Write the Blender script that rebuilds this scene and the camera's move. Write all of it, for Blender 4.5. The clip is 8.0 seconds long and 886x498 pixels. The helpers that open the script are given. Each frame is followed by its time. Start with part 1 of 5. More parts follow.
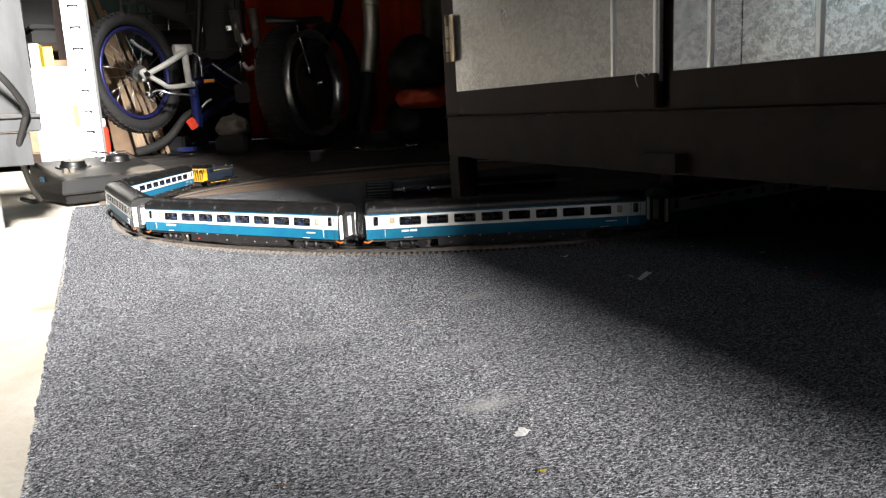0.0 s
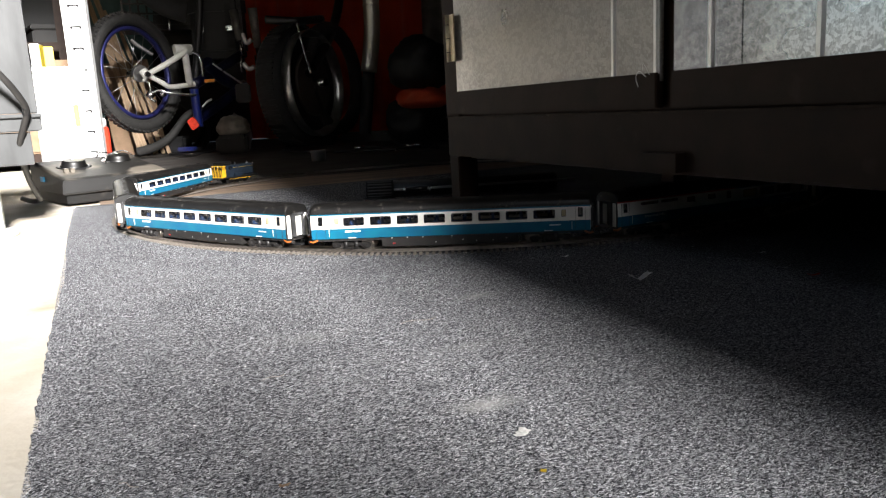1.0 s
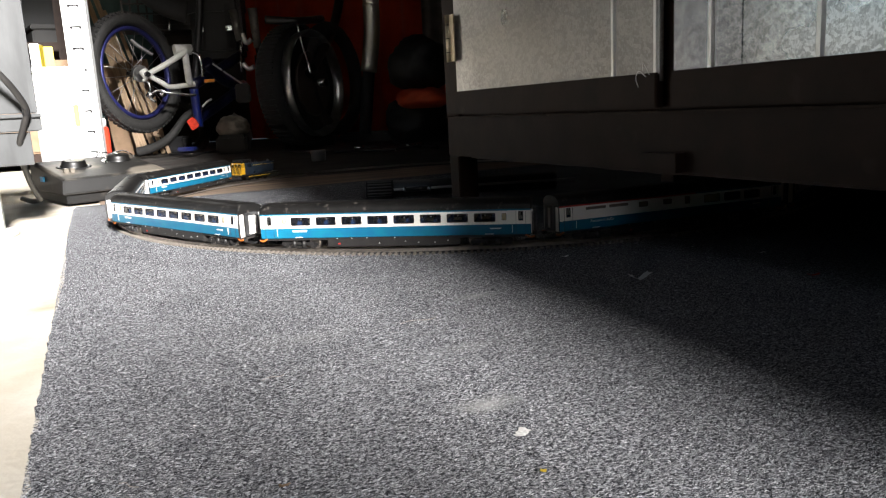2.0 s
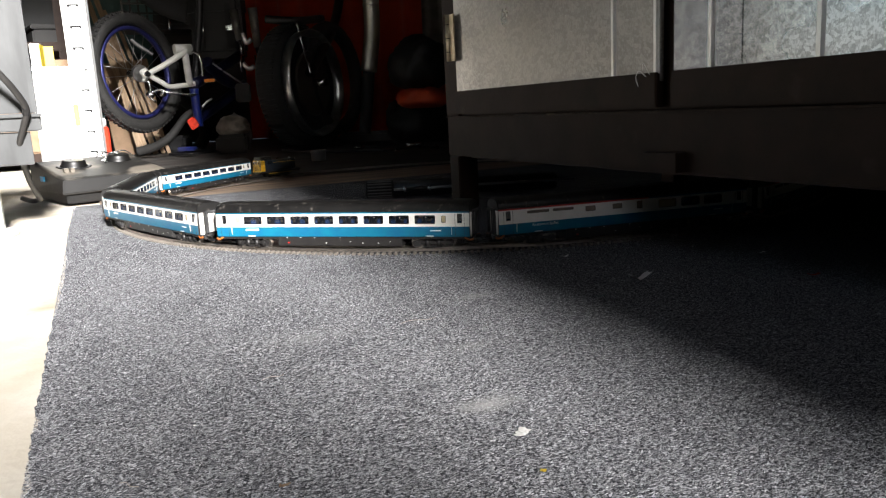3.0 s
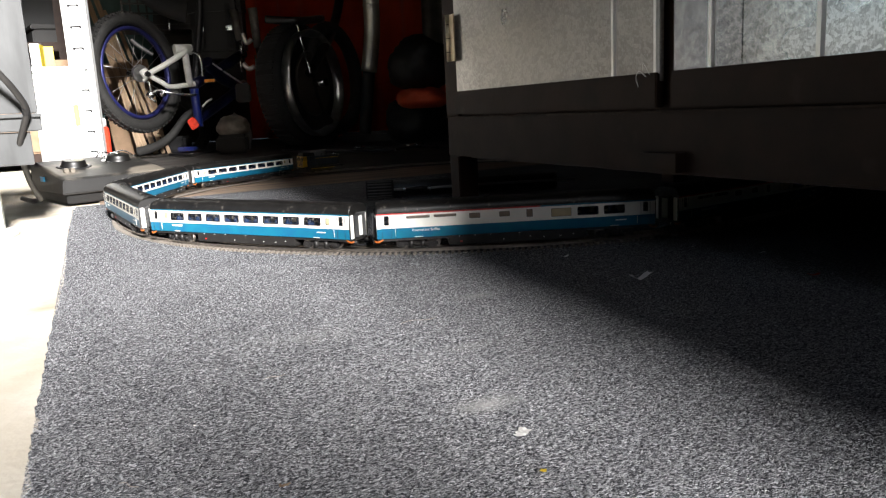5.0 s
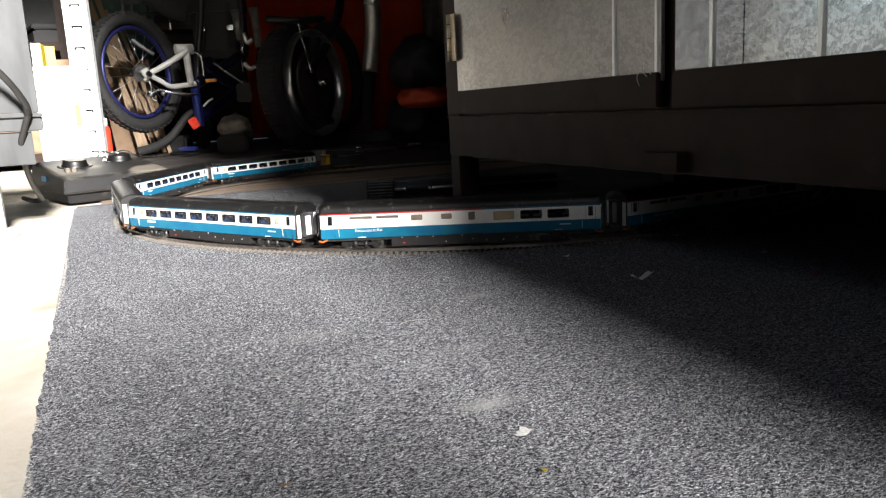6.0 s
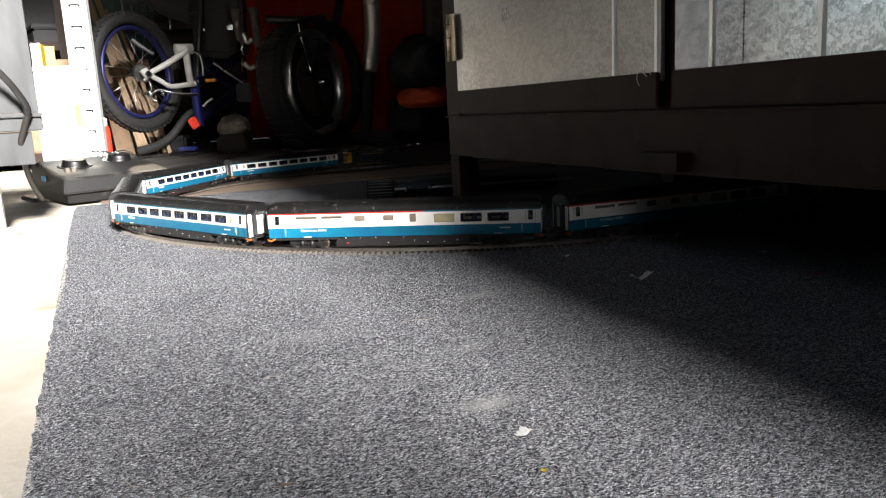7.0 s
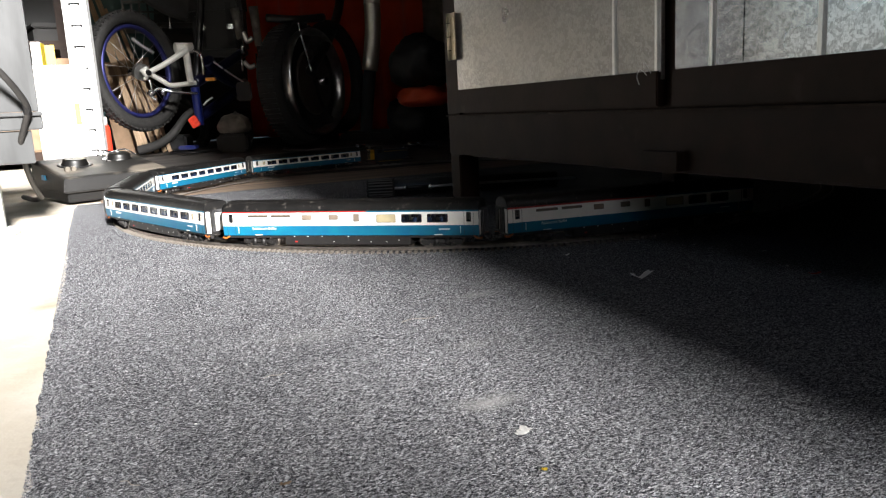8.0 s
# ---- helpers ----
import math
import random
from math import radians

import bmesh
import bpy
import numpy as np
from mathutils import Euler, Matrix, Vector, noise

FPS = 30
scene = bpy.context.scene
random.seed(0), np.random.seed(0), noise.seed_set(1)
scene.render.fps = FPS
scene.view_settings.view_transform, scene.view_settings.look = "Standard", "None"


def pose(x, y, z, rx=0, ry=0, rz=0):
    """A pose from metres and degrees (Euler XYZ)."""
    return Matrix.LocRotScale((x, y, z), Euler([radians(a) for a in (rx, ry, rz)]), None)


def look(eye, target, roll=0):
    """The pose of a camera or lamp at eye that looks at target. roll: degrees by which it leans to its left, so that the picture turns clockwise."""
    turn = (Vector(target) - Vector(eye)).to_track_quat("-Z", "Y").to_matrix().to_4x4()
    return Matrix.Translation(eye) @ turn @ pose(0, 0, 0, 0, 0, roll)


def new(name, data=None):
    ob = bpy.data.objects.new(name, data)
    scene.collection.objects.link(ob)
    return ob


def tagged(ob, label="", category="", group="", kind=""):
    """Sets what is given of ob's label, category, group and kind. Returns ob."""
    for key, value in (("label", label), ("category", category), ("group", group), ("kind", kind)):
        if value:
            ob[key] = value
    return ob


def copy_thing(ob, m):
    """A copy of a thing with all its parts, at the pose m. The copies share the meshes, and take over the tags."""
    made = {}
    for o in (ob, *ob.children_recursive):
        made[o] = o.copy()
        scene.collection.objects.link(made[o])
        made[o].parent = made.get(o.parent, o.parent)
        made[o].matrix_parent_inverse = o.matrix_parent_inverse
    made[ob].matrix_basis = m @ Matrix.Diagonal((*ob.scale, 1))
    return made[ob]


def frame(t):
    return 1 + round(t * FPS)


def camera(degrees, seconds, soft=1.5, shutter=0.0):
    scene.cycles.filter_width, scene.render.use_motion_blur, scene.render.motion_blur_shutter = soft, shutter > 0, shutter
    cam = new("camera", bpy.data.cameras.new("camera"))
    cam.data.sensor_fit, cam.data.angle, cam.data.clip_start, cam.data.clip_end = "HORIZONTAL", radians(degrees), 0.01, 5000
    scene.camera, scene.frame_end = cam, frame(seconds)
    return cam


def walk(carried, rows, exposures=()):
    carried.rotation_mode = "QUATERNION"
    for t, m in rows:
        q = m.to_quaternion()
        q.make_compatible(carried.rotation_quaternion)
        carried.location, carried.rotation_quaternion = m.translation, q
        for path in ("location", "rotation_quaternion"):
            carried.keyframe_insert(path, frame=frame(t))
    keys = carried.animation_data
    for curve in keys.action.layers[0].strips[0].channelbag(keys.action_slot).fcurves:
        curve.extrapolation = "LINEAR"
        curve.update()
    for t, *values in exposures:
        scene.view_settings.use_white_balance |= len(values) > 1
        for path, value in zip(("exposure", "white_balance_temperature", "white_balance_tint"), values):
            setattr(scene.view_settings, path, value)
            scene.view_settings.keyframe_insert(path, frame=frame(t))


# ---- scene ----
# ---- camera: a phone standing low on the floor, almost still ----
EYE = Vector((0.0, 0.0, 0.157))
FOCAL = 1319.9                     # picture widths of 1568
cam = camera(math.degrees(2 * math.atan(784 / FOCAL)), 8.0, soft=1.25)


def aim(dx, dy):
    """The phone's pose, nudged so that the picture slides dx to the right and dy down."""
    yaw, pitch = dx / FOCAL, -0.1922 + dy / FOCAL
    d = Vector((-math.sin(yaw) * math.cos(pitch), math.cos(yaw) * math.cos(pitch), math.sin(pitch)))
    return look(EYE, EYE + d, -2.79)


walk(cam, [(0.0, aim(-0.6, 0.2)), (0.5, aim(0.2, 0.2)), (1.0, aim(0.2, 0)), (1.5, aim(0, 0)), (2.2, aim(0.1, 0)), (3.0, aim(0.2, -0.4)),
           (3.5, aim(0.6, 0.9)), (4.0, aim(0.2, 0)), (4.5, aim(-0.7, 0)), (5.2, aim(0.8, -0.3)), (6.0, aim(2.0, -0.6)), (6.5, aim(3.0, -1.6)),
           (7.0, aim(1.7, -0.8)), (7.5, aim(1.8, -1.6)), (8.0, aim(2.0, -2.6))], exposures=[(0.0, 2.1), (8.0, 2.1)])

# ---- the shed's own axes: n across (0 at the camera, + inwards), v along the open front (+ away) ----
TURN = 24.6
ROOM = pose(0, 0, 0, 0, 0, TURN)


def at(n, v, z=0.0, rx=0, ry=0, rz=0):
    """A pose given in the shed's axes."""
    return ROOM @ pose(n, v, z, rx, ry, rz)


# ---- daylight ----
SUN_ELEVATION, SUN_TURN = 24.0, 91.0
sun = new("sun", bpy.data.lights.new("sun", "SUN"))
sun.data.energy, sun.data.angle, sun.data.color = 5.0, radians(6.6), (1.0, 0.98, 0.96)
heading = radians(TURN + SUN_TURN)
sun_way = Vector((math.cos(heading) * math.cos(radians(SUN_ELEVATION)), math.sin(heading) * math.cos(radians(SUN_ELEVATION)), -math.sin(radians(SUN_ELEVATION))))
sun.matrix_world = look((-3, -2, 6), Vector((-3, -2, 6)) + sun_way)
world = bpy.data.worlds.new("sky")
scene.world = world
world.use_nodes = True
sky = world.node_tree.nodes.new("ShaderNodeTexSky")
sky.sky_type, sky.sun_disc, sky.sun_elevation = "NISHITA", False, radians(SUN_ELEVATION)
sky.sun_rotation = math.atan2(-sun_way.x, -sun_way.y)
world.node_tree.links.new(sky.outputs[0], world.node_tree.nodes["Background"].inputs[0])
world.node_tree.nodes["Background"].inputs[1].default_value = 0.05


# ---- materials ----
def mat(name, base, rough=0.6, metal=0.0, second=None, scale=30.0, bump=0.0, bump_scale=None, coat=0.0, wear=None, wear_at=0.62, wear_scale=6.0, stretch=None, spec=0.5, alpha=1.0):
    """A surface whose colour drifts between base and second at one scale, with stains of the colour wear at another, and fine relief."""
    m = bpy.data.materials.new(name)
    m.use_nodes = True
    t = m.node_tree
    b = t.nodes["Principled BSDF"]
    b.inputs["Roughness"].default_value, b.inputs["Metallic"].default_value = rough, metal
    b.inputs["Coat Weight"].default_value, b.inputs["Specular IOR Level"].default_value = coat, spec
    b.inputs["Alpha"].default_value = alpha
    co = t.nodes.new("ShaderNodeTexCoord").outputs["Object"]
    if stretch:
        mp = t.nodes.new("ShaderNodeMapping")
        mp.inputs["Scale"].default_value = stretch
        t.links.new(co, mp.inputs[0])
        co = mp.outputs[0]

    def grain(s, detail=6.0):
        n = t.nodes.new("ShaderNodeTexNoise")
        n.inputs["Scale"].default_value, n.inputs["Detail"].default_value = s, detail
        t.links.new(co, n.inputs["Vector"])
        return n.outputs["Fac"]

    second = second or tuple(c * 0.75 for c in base)
    r = t.nodes.new("ShaderNodeValToRGB")
    r.color_ramp.elements[0].position, r.color_ramp.elements[1].position = 0.35, 0.65
    r.color_ramp.elements[0].color, r.color_ramp.elements[1].color = (*second, 1), (*base, 1)
    t.links.new(grain(scale), r.inputs[0])
    out = r.outputs[0]
    if wear:
        mask = t.nodes.new("ShaderNodeValToRGB")
        mask.color_ramp.elements[0].position, mask.color_ramp.elements[1].position = wear_at, wear_at + 0.12
        t.links.new(grain(wear_scale, 9.0), mask.inputs[0])
        mix = t.nodes.new("ShaderNodeMix")
        mix.data_type = "RGBA"
        t.links.new(mask.outputs[0], mix.inputs["Factor"])
        t.links.new(out, mix.inputs[6])
        mix.inputs[7].default_value = (*wear, 1)
        out = mix.outputs[2]
    t.links.new(out, b.inputs["Base Color"])
    if bump:
        bp = t.nodes.new("ShaderNodeBump")
        bp.inputs["Strength"].default_value, bp.inputs["Distance"].default_value = bump, 0.002
        t.links.new(grain(bump_scale or scale * 4), bp.inputs["Height"])
        t.links.new(bp.outputs[0], b.inputs["Normal"])
    return m


SMUDGES = ((0.172, 0.330, 0.030, 0.016), (0.270, 0.532, 0.034, 0.016), (0.21, 0.42, 0.05, 0.02), (0.12, 0.50, 0.07, 0.03))


def dusted(t, colour, amount=0.16):
    """Pale dust trodden into the carpet in a few uneven patches."""
    co = t.nodes.new("ShaderNodeTexCoord").outputs["Object"]
    n = t.nodes.new("ShaderNodeTexNoise")
    n.inputs["Scale"].default_value, n.inputs["Detail"].default_value = 60, 6
    t.links.new(co, n.inputs["Vector"])
    for k, (x, y, rx, ry) in enumerate(SMUDGES):
        mp = t.nodes.new("ShaderNodeMapping")
        mp.inputs["Location"].default_value, mp.inputs["Scale"].default_value = (-x / rx, -y / ry, 0), (1 / rx, 1 / ry, 1)
        t.links.new(co, mp.inputs[0])
        g = t.nodes.new("ShaderNodeTexGradient")
        g.gradient_type = "QUADRATIC_SPHERE"
        t.links.new(mp.outputs[0], g.inputs[0])
        f = t.nodes.new("ShaderNodeMath")
        f.operation = "MULTIPLY"
        t.links.new(g.outputs["Fac"], f.inputs[0])
        t.links.new(n.outputs["Fac"], f.inputs[1])
        mix = t.nodes.new("ShaderNodeMix")
        mix.data_type = "RGBA"
        w = t.nodes.new("ShaderNodeMath")
        w.operation = "MULTIPLY"
        w.inputs[1].default_value = (1.5, 0.9, 0.4, 0.35)[k]
        t.links.new(f.outputs[0], w.inputs[0])
        t.links.new(w.outputs[0], mix.inputs["Factor"])
        t.links.new(colour, mix.inputs[6])
        mix.inputs[7].default_value = (amount * 2, amount * 1.98, amount * 1.92, 1)
        colour = mix.outputs[2]
    return colour


def carpet_mat():
    """Grey needle-punched carpet: a salt-and-pepper mix of dark and pale fibres, with a soft fuzz."""
    m = mat("carpet", (0.1, 0.1, 0.1), 0.95)
    t = m.node_tree
    b = t.nodes["Principled BSDF"]
    co = t.nodes.new("ShaderNodeTexCoord").outputs["Object"]

    def noise_at(s, detail, stretch=(1, 1, 1), rough=0.6):
        mp = t.nodes.new("ShaderNodeMapping")
        mp.inputs["Scale"].default_value = stretch
        mp.inputs["Rotation"].default_value = (0, 0, 0.5)
        t.links.new(co, mp.inputs[0])
        n = t.nodes.new("ShaderNodeTexNoise")
        n.inputs["Scale"].default_value, n.inputs["Detail"].default_value, n.inputs["Roughness"].default_value = s, detail, rough
        n.inputs["Distortion"].default_value = 0.6
        t.links.new(mp.outputs[0], n.inputs["Vector"])
        return n.outputs["Fac"]

    def ramp(fac, stops):
        r = t.nodes.new("ShaderNodeValToRGB")
        el = r.color_ramp.elements
        while len(el) < len(stops):
            el.new(0.5)
        for e, (p, c) in zip(el, stops):
            e.position, e.color = p, (*c, 1)
        t.links.new(fac, r.inputs[0])
        return r.outputs[0]

    fibre = noise_at(430, 5.0, (1, 1.5, 1), 0.85)
    colour = ramp(fibre, [(0.40, (0.006, 0.0065, 0.009)), (0.49, (0.06, 0.061, 0.068)), (0.58, (0.33, 0.334, 0.348))])
    worn = ramp(noise_at(5.0, 5.0), [(0.35, (0.75, 0.75, 0.75)), (0.7, (1.25, 1.24, 1.22))])
    mix = t.nodes.new("ShaderNodeMix")
    mix.data_type, mix.blend_type = "RGBA", "MULTIPLY"
    mix.inputs["Factor"].default_value = 1.0
    t.links.new(colour, mix.inputs[6])
    t.links.new(worn, mix.inputs[7])
    t.links.new(dusted(t, mix.outputs[2]), b.inputs["Base Color"])
    bp = t.nodes.new("ShaderNodeBump")
    bp.inputs["Strength"].default_value, bp.inputs["Distance"].default_value = 0.5, 0.003
    t.links.new(fibre, bp.inputs["Height"])
    t.links.new(bp.outputs[0], b.inputs["Normal"])
    b.inputs["Specular IOR Level"].default_value = 0.08
    return m


def fibre_mat():
    """Loose carpet fibres: most near black, some grey, a few almost white."""
    m = mat("carpet_fibre", (0.1, 0.1, 0.1), 0.85)
    t = m.node_tree
    b = t.nodes["Principled BSDF"]
    pick = t.nodes.new("ShaderNodeNewGeometry").outputs["Random Per Island"]
    r = t.nodes.new("ShaderNodeValToRGB")
    el = r.color_ramp.elements
    while len(el) < 5:
        el.new(0.5)
    for e, (p, c) in zip(el, ((0.0, (0.010, 0.0105, 0.014)), (0.40, (0.034, 0.035, 0.042)), (0.62, (0.15, 0.152, 0.165)), (0.87, (0.40, 0.405, 0.42)), (1.0, (0.64, 0.645, 0.66)))):
        e.position, e.color = p, (*c, 1)
    t.links.new(pick, r.inputs[0])
    t.links.new(dusted(t, r.outputs[0]), b.inputs["Base Color"])
    b.inputs["Specular IOR Level"].default_value = 0.1
    return m


M_FIBRE = fibre_mat()
M_CARPET = carpet_mat()
M_CONCRETE = mat("concrete", (0.62, 0.575, 0.5), 0.9, second=(0.5, 0.44, 0.35), scale=14, bump=0.4, bump_scale=160, wear=(0.3, 0.25, 0.18), wear_scale=9)
M_BOARD = mat("floor_board", (0.3, 0.21, 0.145), 0.8, second=(0.14, 0.1, 0.072), scale=18, bump=0.3, wear=(0.3, 0.26, 0.22), wear_scale=7, stretch=(0.25, 2.5, 1))
# the missing light at the back is put into this dark colour
M_INNER_SHADED = mat("inner_floor", (0.075, 0.068, 0.062), 0.8, second=(0.04, 0.036, 0.033), scale=9, bump=0.3, wear=(0.13, 0.115, 0.1), wear_scale=5, spec=0.3)
M_PALE_WALL = mat("reflector_pale", (0.2, 0.182, 0.162), 0.9, second=(0.155, 0.14, 0.125), scale=3, bump=0.3, bump_scale=60)
# near black, so that the added walls bounce little light into the shade
M_WALL = mat("blocker_dark", (0.03, 0.0275, 0.025), 0.9, scale=4)
M_BLACK_STEEL = mat("black_steel", (0.026, 0.0135, 0.0088), 0.55, second=(0.016, 0.0085, 0.0056), scale=25, bump=0.12, wear=(0.05, 0.036, 0.027), wear_at=0.66, wear_scale=14, spec=0.15)
M_BLACK = mat("black_plastic", (0.012, 0.012, 0.013), 0.42, scale=60)
M_BLACK_MATT = mat("black_matt", (0.014, 0.014, 0.015), 0.8, scale=60, bump=0.2)
M_STEEL = mat("bare_steel", (0.6, 0.6, 0.6), 0.3, 1.0, scale=40)
M_BRASS = mat("hinge_plate", (0.75, 0.66, 0.5), 0.38, 0.7, second=(0.55, 0.45, 0.3), scale=60)
M_RAIL = mat("nickel_rail", (0.55, 0.5, 0.45), 0.35, 1.0, scale=200)
M_SLEEPER = mat("sleeper_plastic", (0.15, 0.13, 0.11), 0.7, scale=300)
M_WHITE = mat("coach_white", (0.8, 0.78, 0.73), 0.38, second=(0.75, 0.73, 0.68), scale=60, spec=0.4)
M_BLUE = mat("coach_blue", (0.005, 0.13, 0.21), 0.36, second=(0.006, 0.1, 0.2), scale=60, spec=0.4)
M_ROOF = mat("coach_roof", (0.009, 0.0084, 0.008), 0.42, second=(0.0045, 0.0043, 0.0042), scale=70, spec=0.35, wear=(0.07, 0.062, 0.055), wear_at=0.6, wear_scale=160)
M_UNDER = mat("underframe", (0.016, 0.0145, 0.0135), 0.5, second=(0.010, 0.009, 0.009), scale=120, wear=(0.09, 0.078, 0.068), wear_at=0.64, wear_scale=260)
M_RED = mat("red_line", (0.5, 0.03, 0.025), 0.4, scale=80)
M_ORANGE = mat("orange_cable", (0.42, 0.11, 0.018), 0.4, scale=80)
M_SEAT = mat("blue_seat", (0.05, 0.13, 0.36), 0.7, scale=200)
M_GLASS = mat("tinted_glass", (0.012, 0.013, 0.016), 0.12, scale=20, spec=0.5, alpha=0.38)
M_GANGWAY = mat("gangway_rubber", (0.06, 0.06, 0.062), 0.35, second=(0.03, 0.03, 0.03), scale=90)
M_FRAME = mat("window_rubber", (0.03, 0.028, 0.026), 0.5, scale=80)
M_PALE_BLIND = mat("pale_blind", (0.5, 0.42, 0.25), 0.6, scale=50)
M_FROSTED = mat("frosted_brown_pane", (0.24, 0.19, 0.14), 0.5, second=(0.17, 0.13, 0.1), scale=90)
M_LETTER = mat("white_print", (0.8, 0.8, 0.78), 0.5, scale=50)
M_YELLOW = mat("warning_yellow", (0.75, 0.42, 0.02), 0.45, second=(0.6, 0.33, 0.015), scale=120)
M_LOCO = mat("loco_blue", (0.012, 0.022, 0.036), 0.5, second=(0.009, 0.015, 0.025), scale=90)


# ---- mesh helpers ----
def part(name, bm, material, parent=None, label="", m=None):
    """Link a bmesh as one mesh object, under a thing or a part."""
    me = bpy.data.meshes.new(name)
    bm.normal_update()
    bm.to_mesh(me)
    bm.free()
    for k in material if isinstance(material, (list, tuple)) else [material]:
        me.materials.append(k)
    ob = new(name, me)
    if parent:
        ob.parent = parent
    if m is not None:
        ob.matrix_basis = m
    return tagged(ob, label)


def thing(name, m, label, category, group="", kind=""):
    ob = new(name)
    ob.matrix_basis, ob.empty_display_size = m, 0.02
    return tagged(ob, label, category, group, kind)


def add_box(bm, x0, x1, y0, y1, z0, z1, bevel=0.0, m=None, slot=0):
    vs = bmesh.ops.create_cube(bm, size=1.0)["verts"]
    for v in vs:
        v.co = Vector(((x0 + x1) / 2 + v.co.x * (x1 - x0), (y0 + y1) / 2 + v.co.y * (y1 - y0), (z0 + z1) / 2 + v.co.z * (z1 - z0)))
        if m is not None:
            v.co = m @ v.co
    faces = {f for v in vs for f in v.link_faces}
    for f in faces:
        f.material_index = slot
    if bevel:
        bmesh.ops.bevel(bm, geom=list({e for f in faces for e in f.edges}), offset=bevel, segments=2, affect="EDGES", material=slot)
    return bm


def box(x0, x1, y0, y1, z0, z1, bevel=0.0, m=None):
    return add_box(bmesh.new(), x0, x1, y0, y1, z0, z1, bevel, m)


def add_rod(bm, a, b, r, r2=None, n=12, slot=0):
    """A round bar from a to b."""
    a, b = Vector(a), Vector(b)
    turn = (b - a).to_track_quat("Z", "Y").to_matrix().to_4x4()
    vs = bmesh.ops.create_cone(bm, cap_ends=True, segments=n, radius1=r, radius2=r if r2 is None else r2, depth=(b - a).length,
                               matrix=Matrix.Translation((a + b) / 2) @ turn)["verts"]
    for f in {f for v in vs for f in v.link_faces}:
        f.material_index = slot
        f.smooth = len(f.verts) == 4
    return bm


def rod(a, b, r, r2=None, n=12):
    return add_rod(bmesh.new(), a, b, r, r2, n)


def add_ring(bm, centre, axis, big, small, n=40, k=10, squash=1.0, slot=0):
    """A torus: a tyre, a rim or a hoop."""
    turn = Vector(axis).to_track_quat("Z", "Y").to_matrix().to_4x4()
    m = Matrix.Translation(centre) @ turn
    rows = []
    for i in range(n):
        a = 2 * math.pi * i / n
        rows.append([bm.verts.new(m @ Vector(((big + small * math.cos(b)) * math.cos(a), (big + small * math.cos(b)) * math.sin(a), small * squash * math.sin(b))))
                     for b in (2 * math.pi * j / k for j in range(k))])
    for i in range(n):
        for j in range(k):
            f = bm.faces.new((rows[i][j], rows[(i + 1) % n][j], rows[(i + 1) % n][(j + 1) % k], rows[i][(j + 1) % k]))
            f.smooth, f.material_index = True, slot
    return bm


def add_tube(bm, pts, r, n=10, slot=0):
    """A bent tube through points, rounded by a Catmull-Rom curve; r a number or one for each end."""
    P = [Vector(p) for p in pts]
    line = []
    for i in range(len(P) - 1):
        p0, p1, p2, p3 = P[max(i - 1, 0)], P[i], P[i + 1], P[min(i + 2, len(P) - 1)]
        for s in range(6):
            t = s / 6
            line.append(0.5 * ((2 * p1) + (p2 - p0) * t + (2 * p0 - 5 * p1 + 4 * p2 - p3) * t * t + (3 * p1 - p0 - 3 * p2 + p3) * t ** 3))
    line.append(P[-1])
    ra, rb = r if isinstance(r, tuple) else (r, r)
    rows, side = [], None
    for i, c in enumerate(line):
        d = (line[min(i + 1, len(line) - 1)] - line[max(i - 1, 0)]).normalized()
        side = (side - d * side.dot(d)).normalized() if side else d.orthogonal().normalized()
        up = d.cross(side)
        w = ra + (rb - ra) * i / (len(line) - 1)
        rows.append([bm.verts.new(c + w * (math.cos(a) * side + math.sin(a) * up)) for a in (2 * math.pi * j / n for j in range(n))])
    for a, b in zip(rows, rows[1:]):
        for j in range(n):
            f = bm.faces.new((a[j], a[(j + 1) % n], b[(j + 1) % n], b[j]))
            f.smooth, f.material_index = True, slot
    for f in (bm.faces.new(rows[0][::-1]), bm.faces.new(rows[-1])):
        f.material_index = slot
    return bm


def tube(pts, r, n=10):
    return add_tube(bmesh.new(), pts, r, n)


def lathe(profile, n=32, m=None):
    """A turned form from (radius, height) pairs, bottom to top."""
    bm = bmesh.new()
    rows = []
    for r, z in profile:
        rows.append([bm.verts.new((r * math.cos(a), r * math.sin(a), z)) for a in (2 * math.pi * i / n for i in range(n))])
    for a, b in zip(rows, rows[1:]):
        for j in range(n):
            bm.faces.new((a[j], a[(j + 1) % n], b[(j + 1) % n], b[j])).smooth = True
    bm.faces.new(rows[0][::-1])
    bm.faces.new(rows[-1])
    if m is not None:
        bmesh.ops.transform(bm, matrix=m, verts=bm.verts)
    return bm


def prism(pts, z0, z1, bevel=0.0, m=None):
    """An upright prism over a plan outline."""
    bm = bmesh.new()
    lo, hi = [bm.verts.new((x, y, z0)) for x, y in pts], [bm.verts.new((x, y, z1)) for x, y in pts]
    bm.faces.new(lo[::-1])
    bm.faces.new(hi)
    for i in range(len(pts)):
        j = (i + 1) % len(pts)
        bm.faces.new((lo[i], lo[j], hi[j], hi[i]))
    bmesh.ops.recalc_face_normals(bm, faces=bm.faces)
    if bevel:
        bmesh.ops.bevel(bm, geom=list(bm.edges), offset=bevel, segments=2, affect="EDGES")
    if m is not None:
        bmesh.ops.transform(bm, matrix=m, verts=bm.verts)
    return bm


# ---- ground, floor, carpet, and unseen walls added to shape the light ----
def slab(name, n0, n1, v0, v1, z0, z1, material, label, kind="structure"):
    ob = part(name, box(n0, n1, v0, v1, z0, z1), material, m=ROOM)
    return tagged(ob, label, name.split("_")[0], kind=kind)


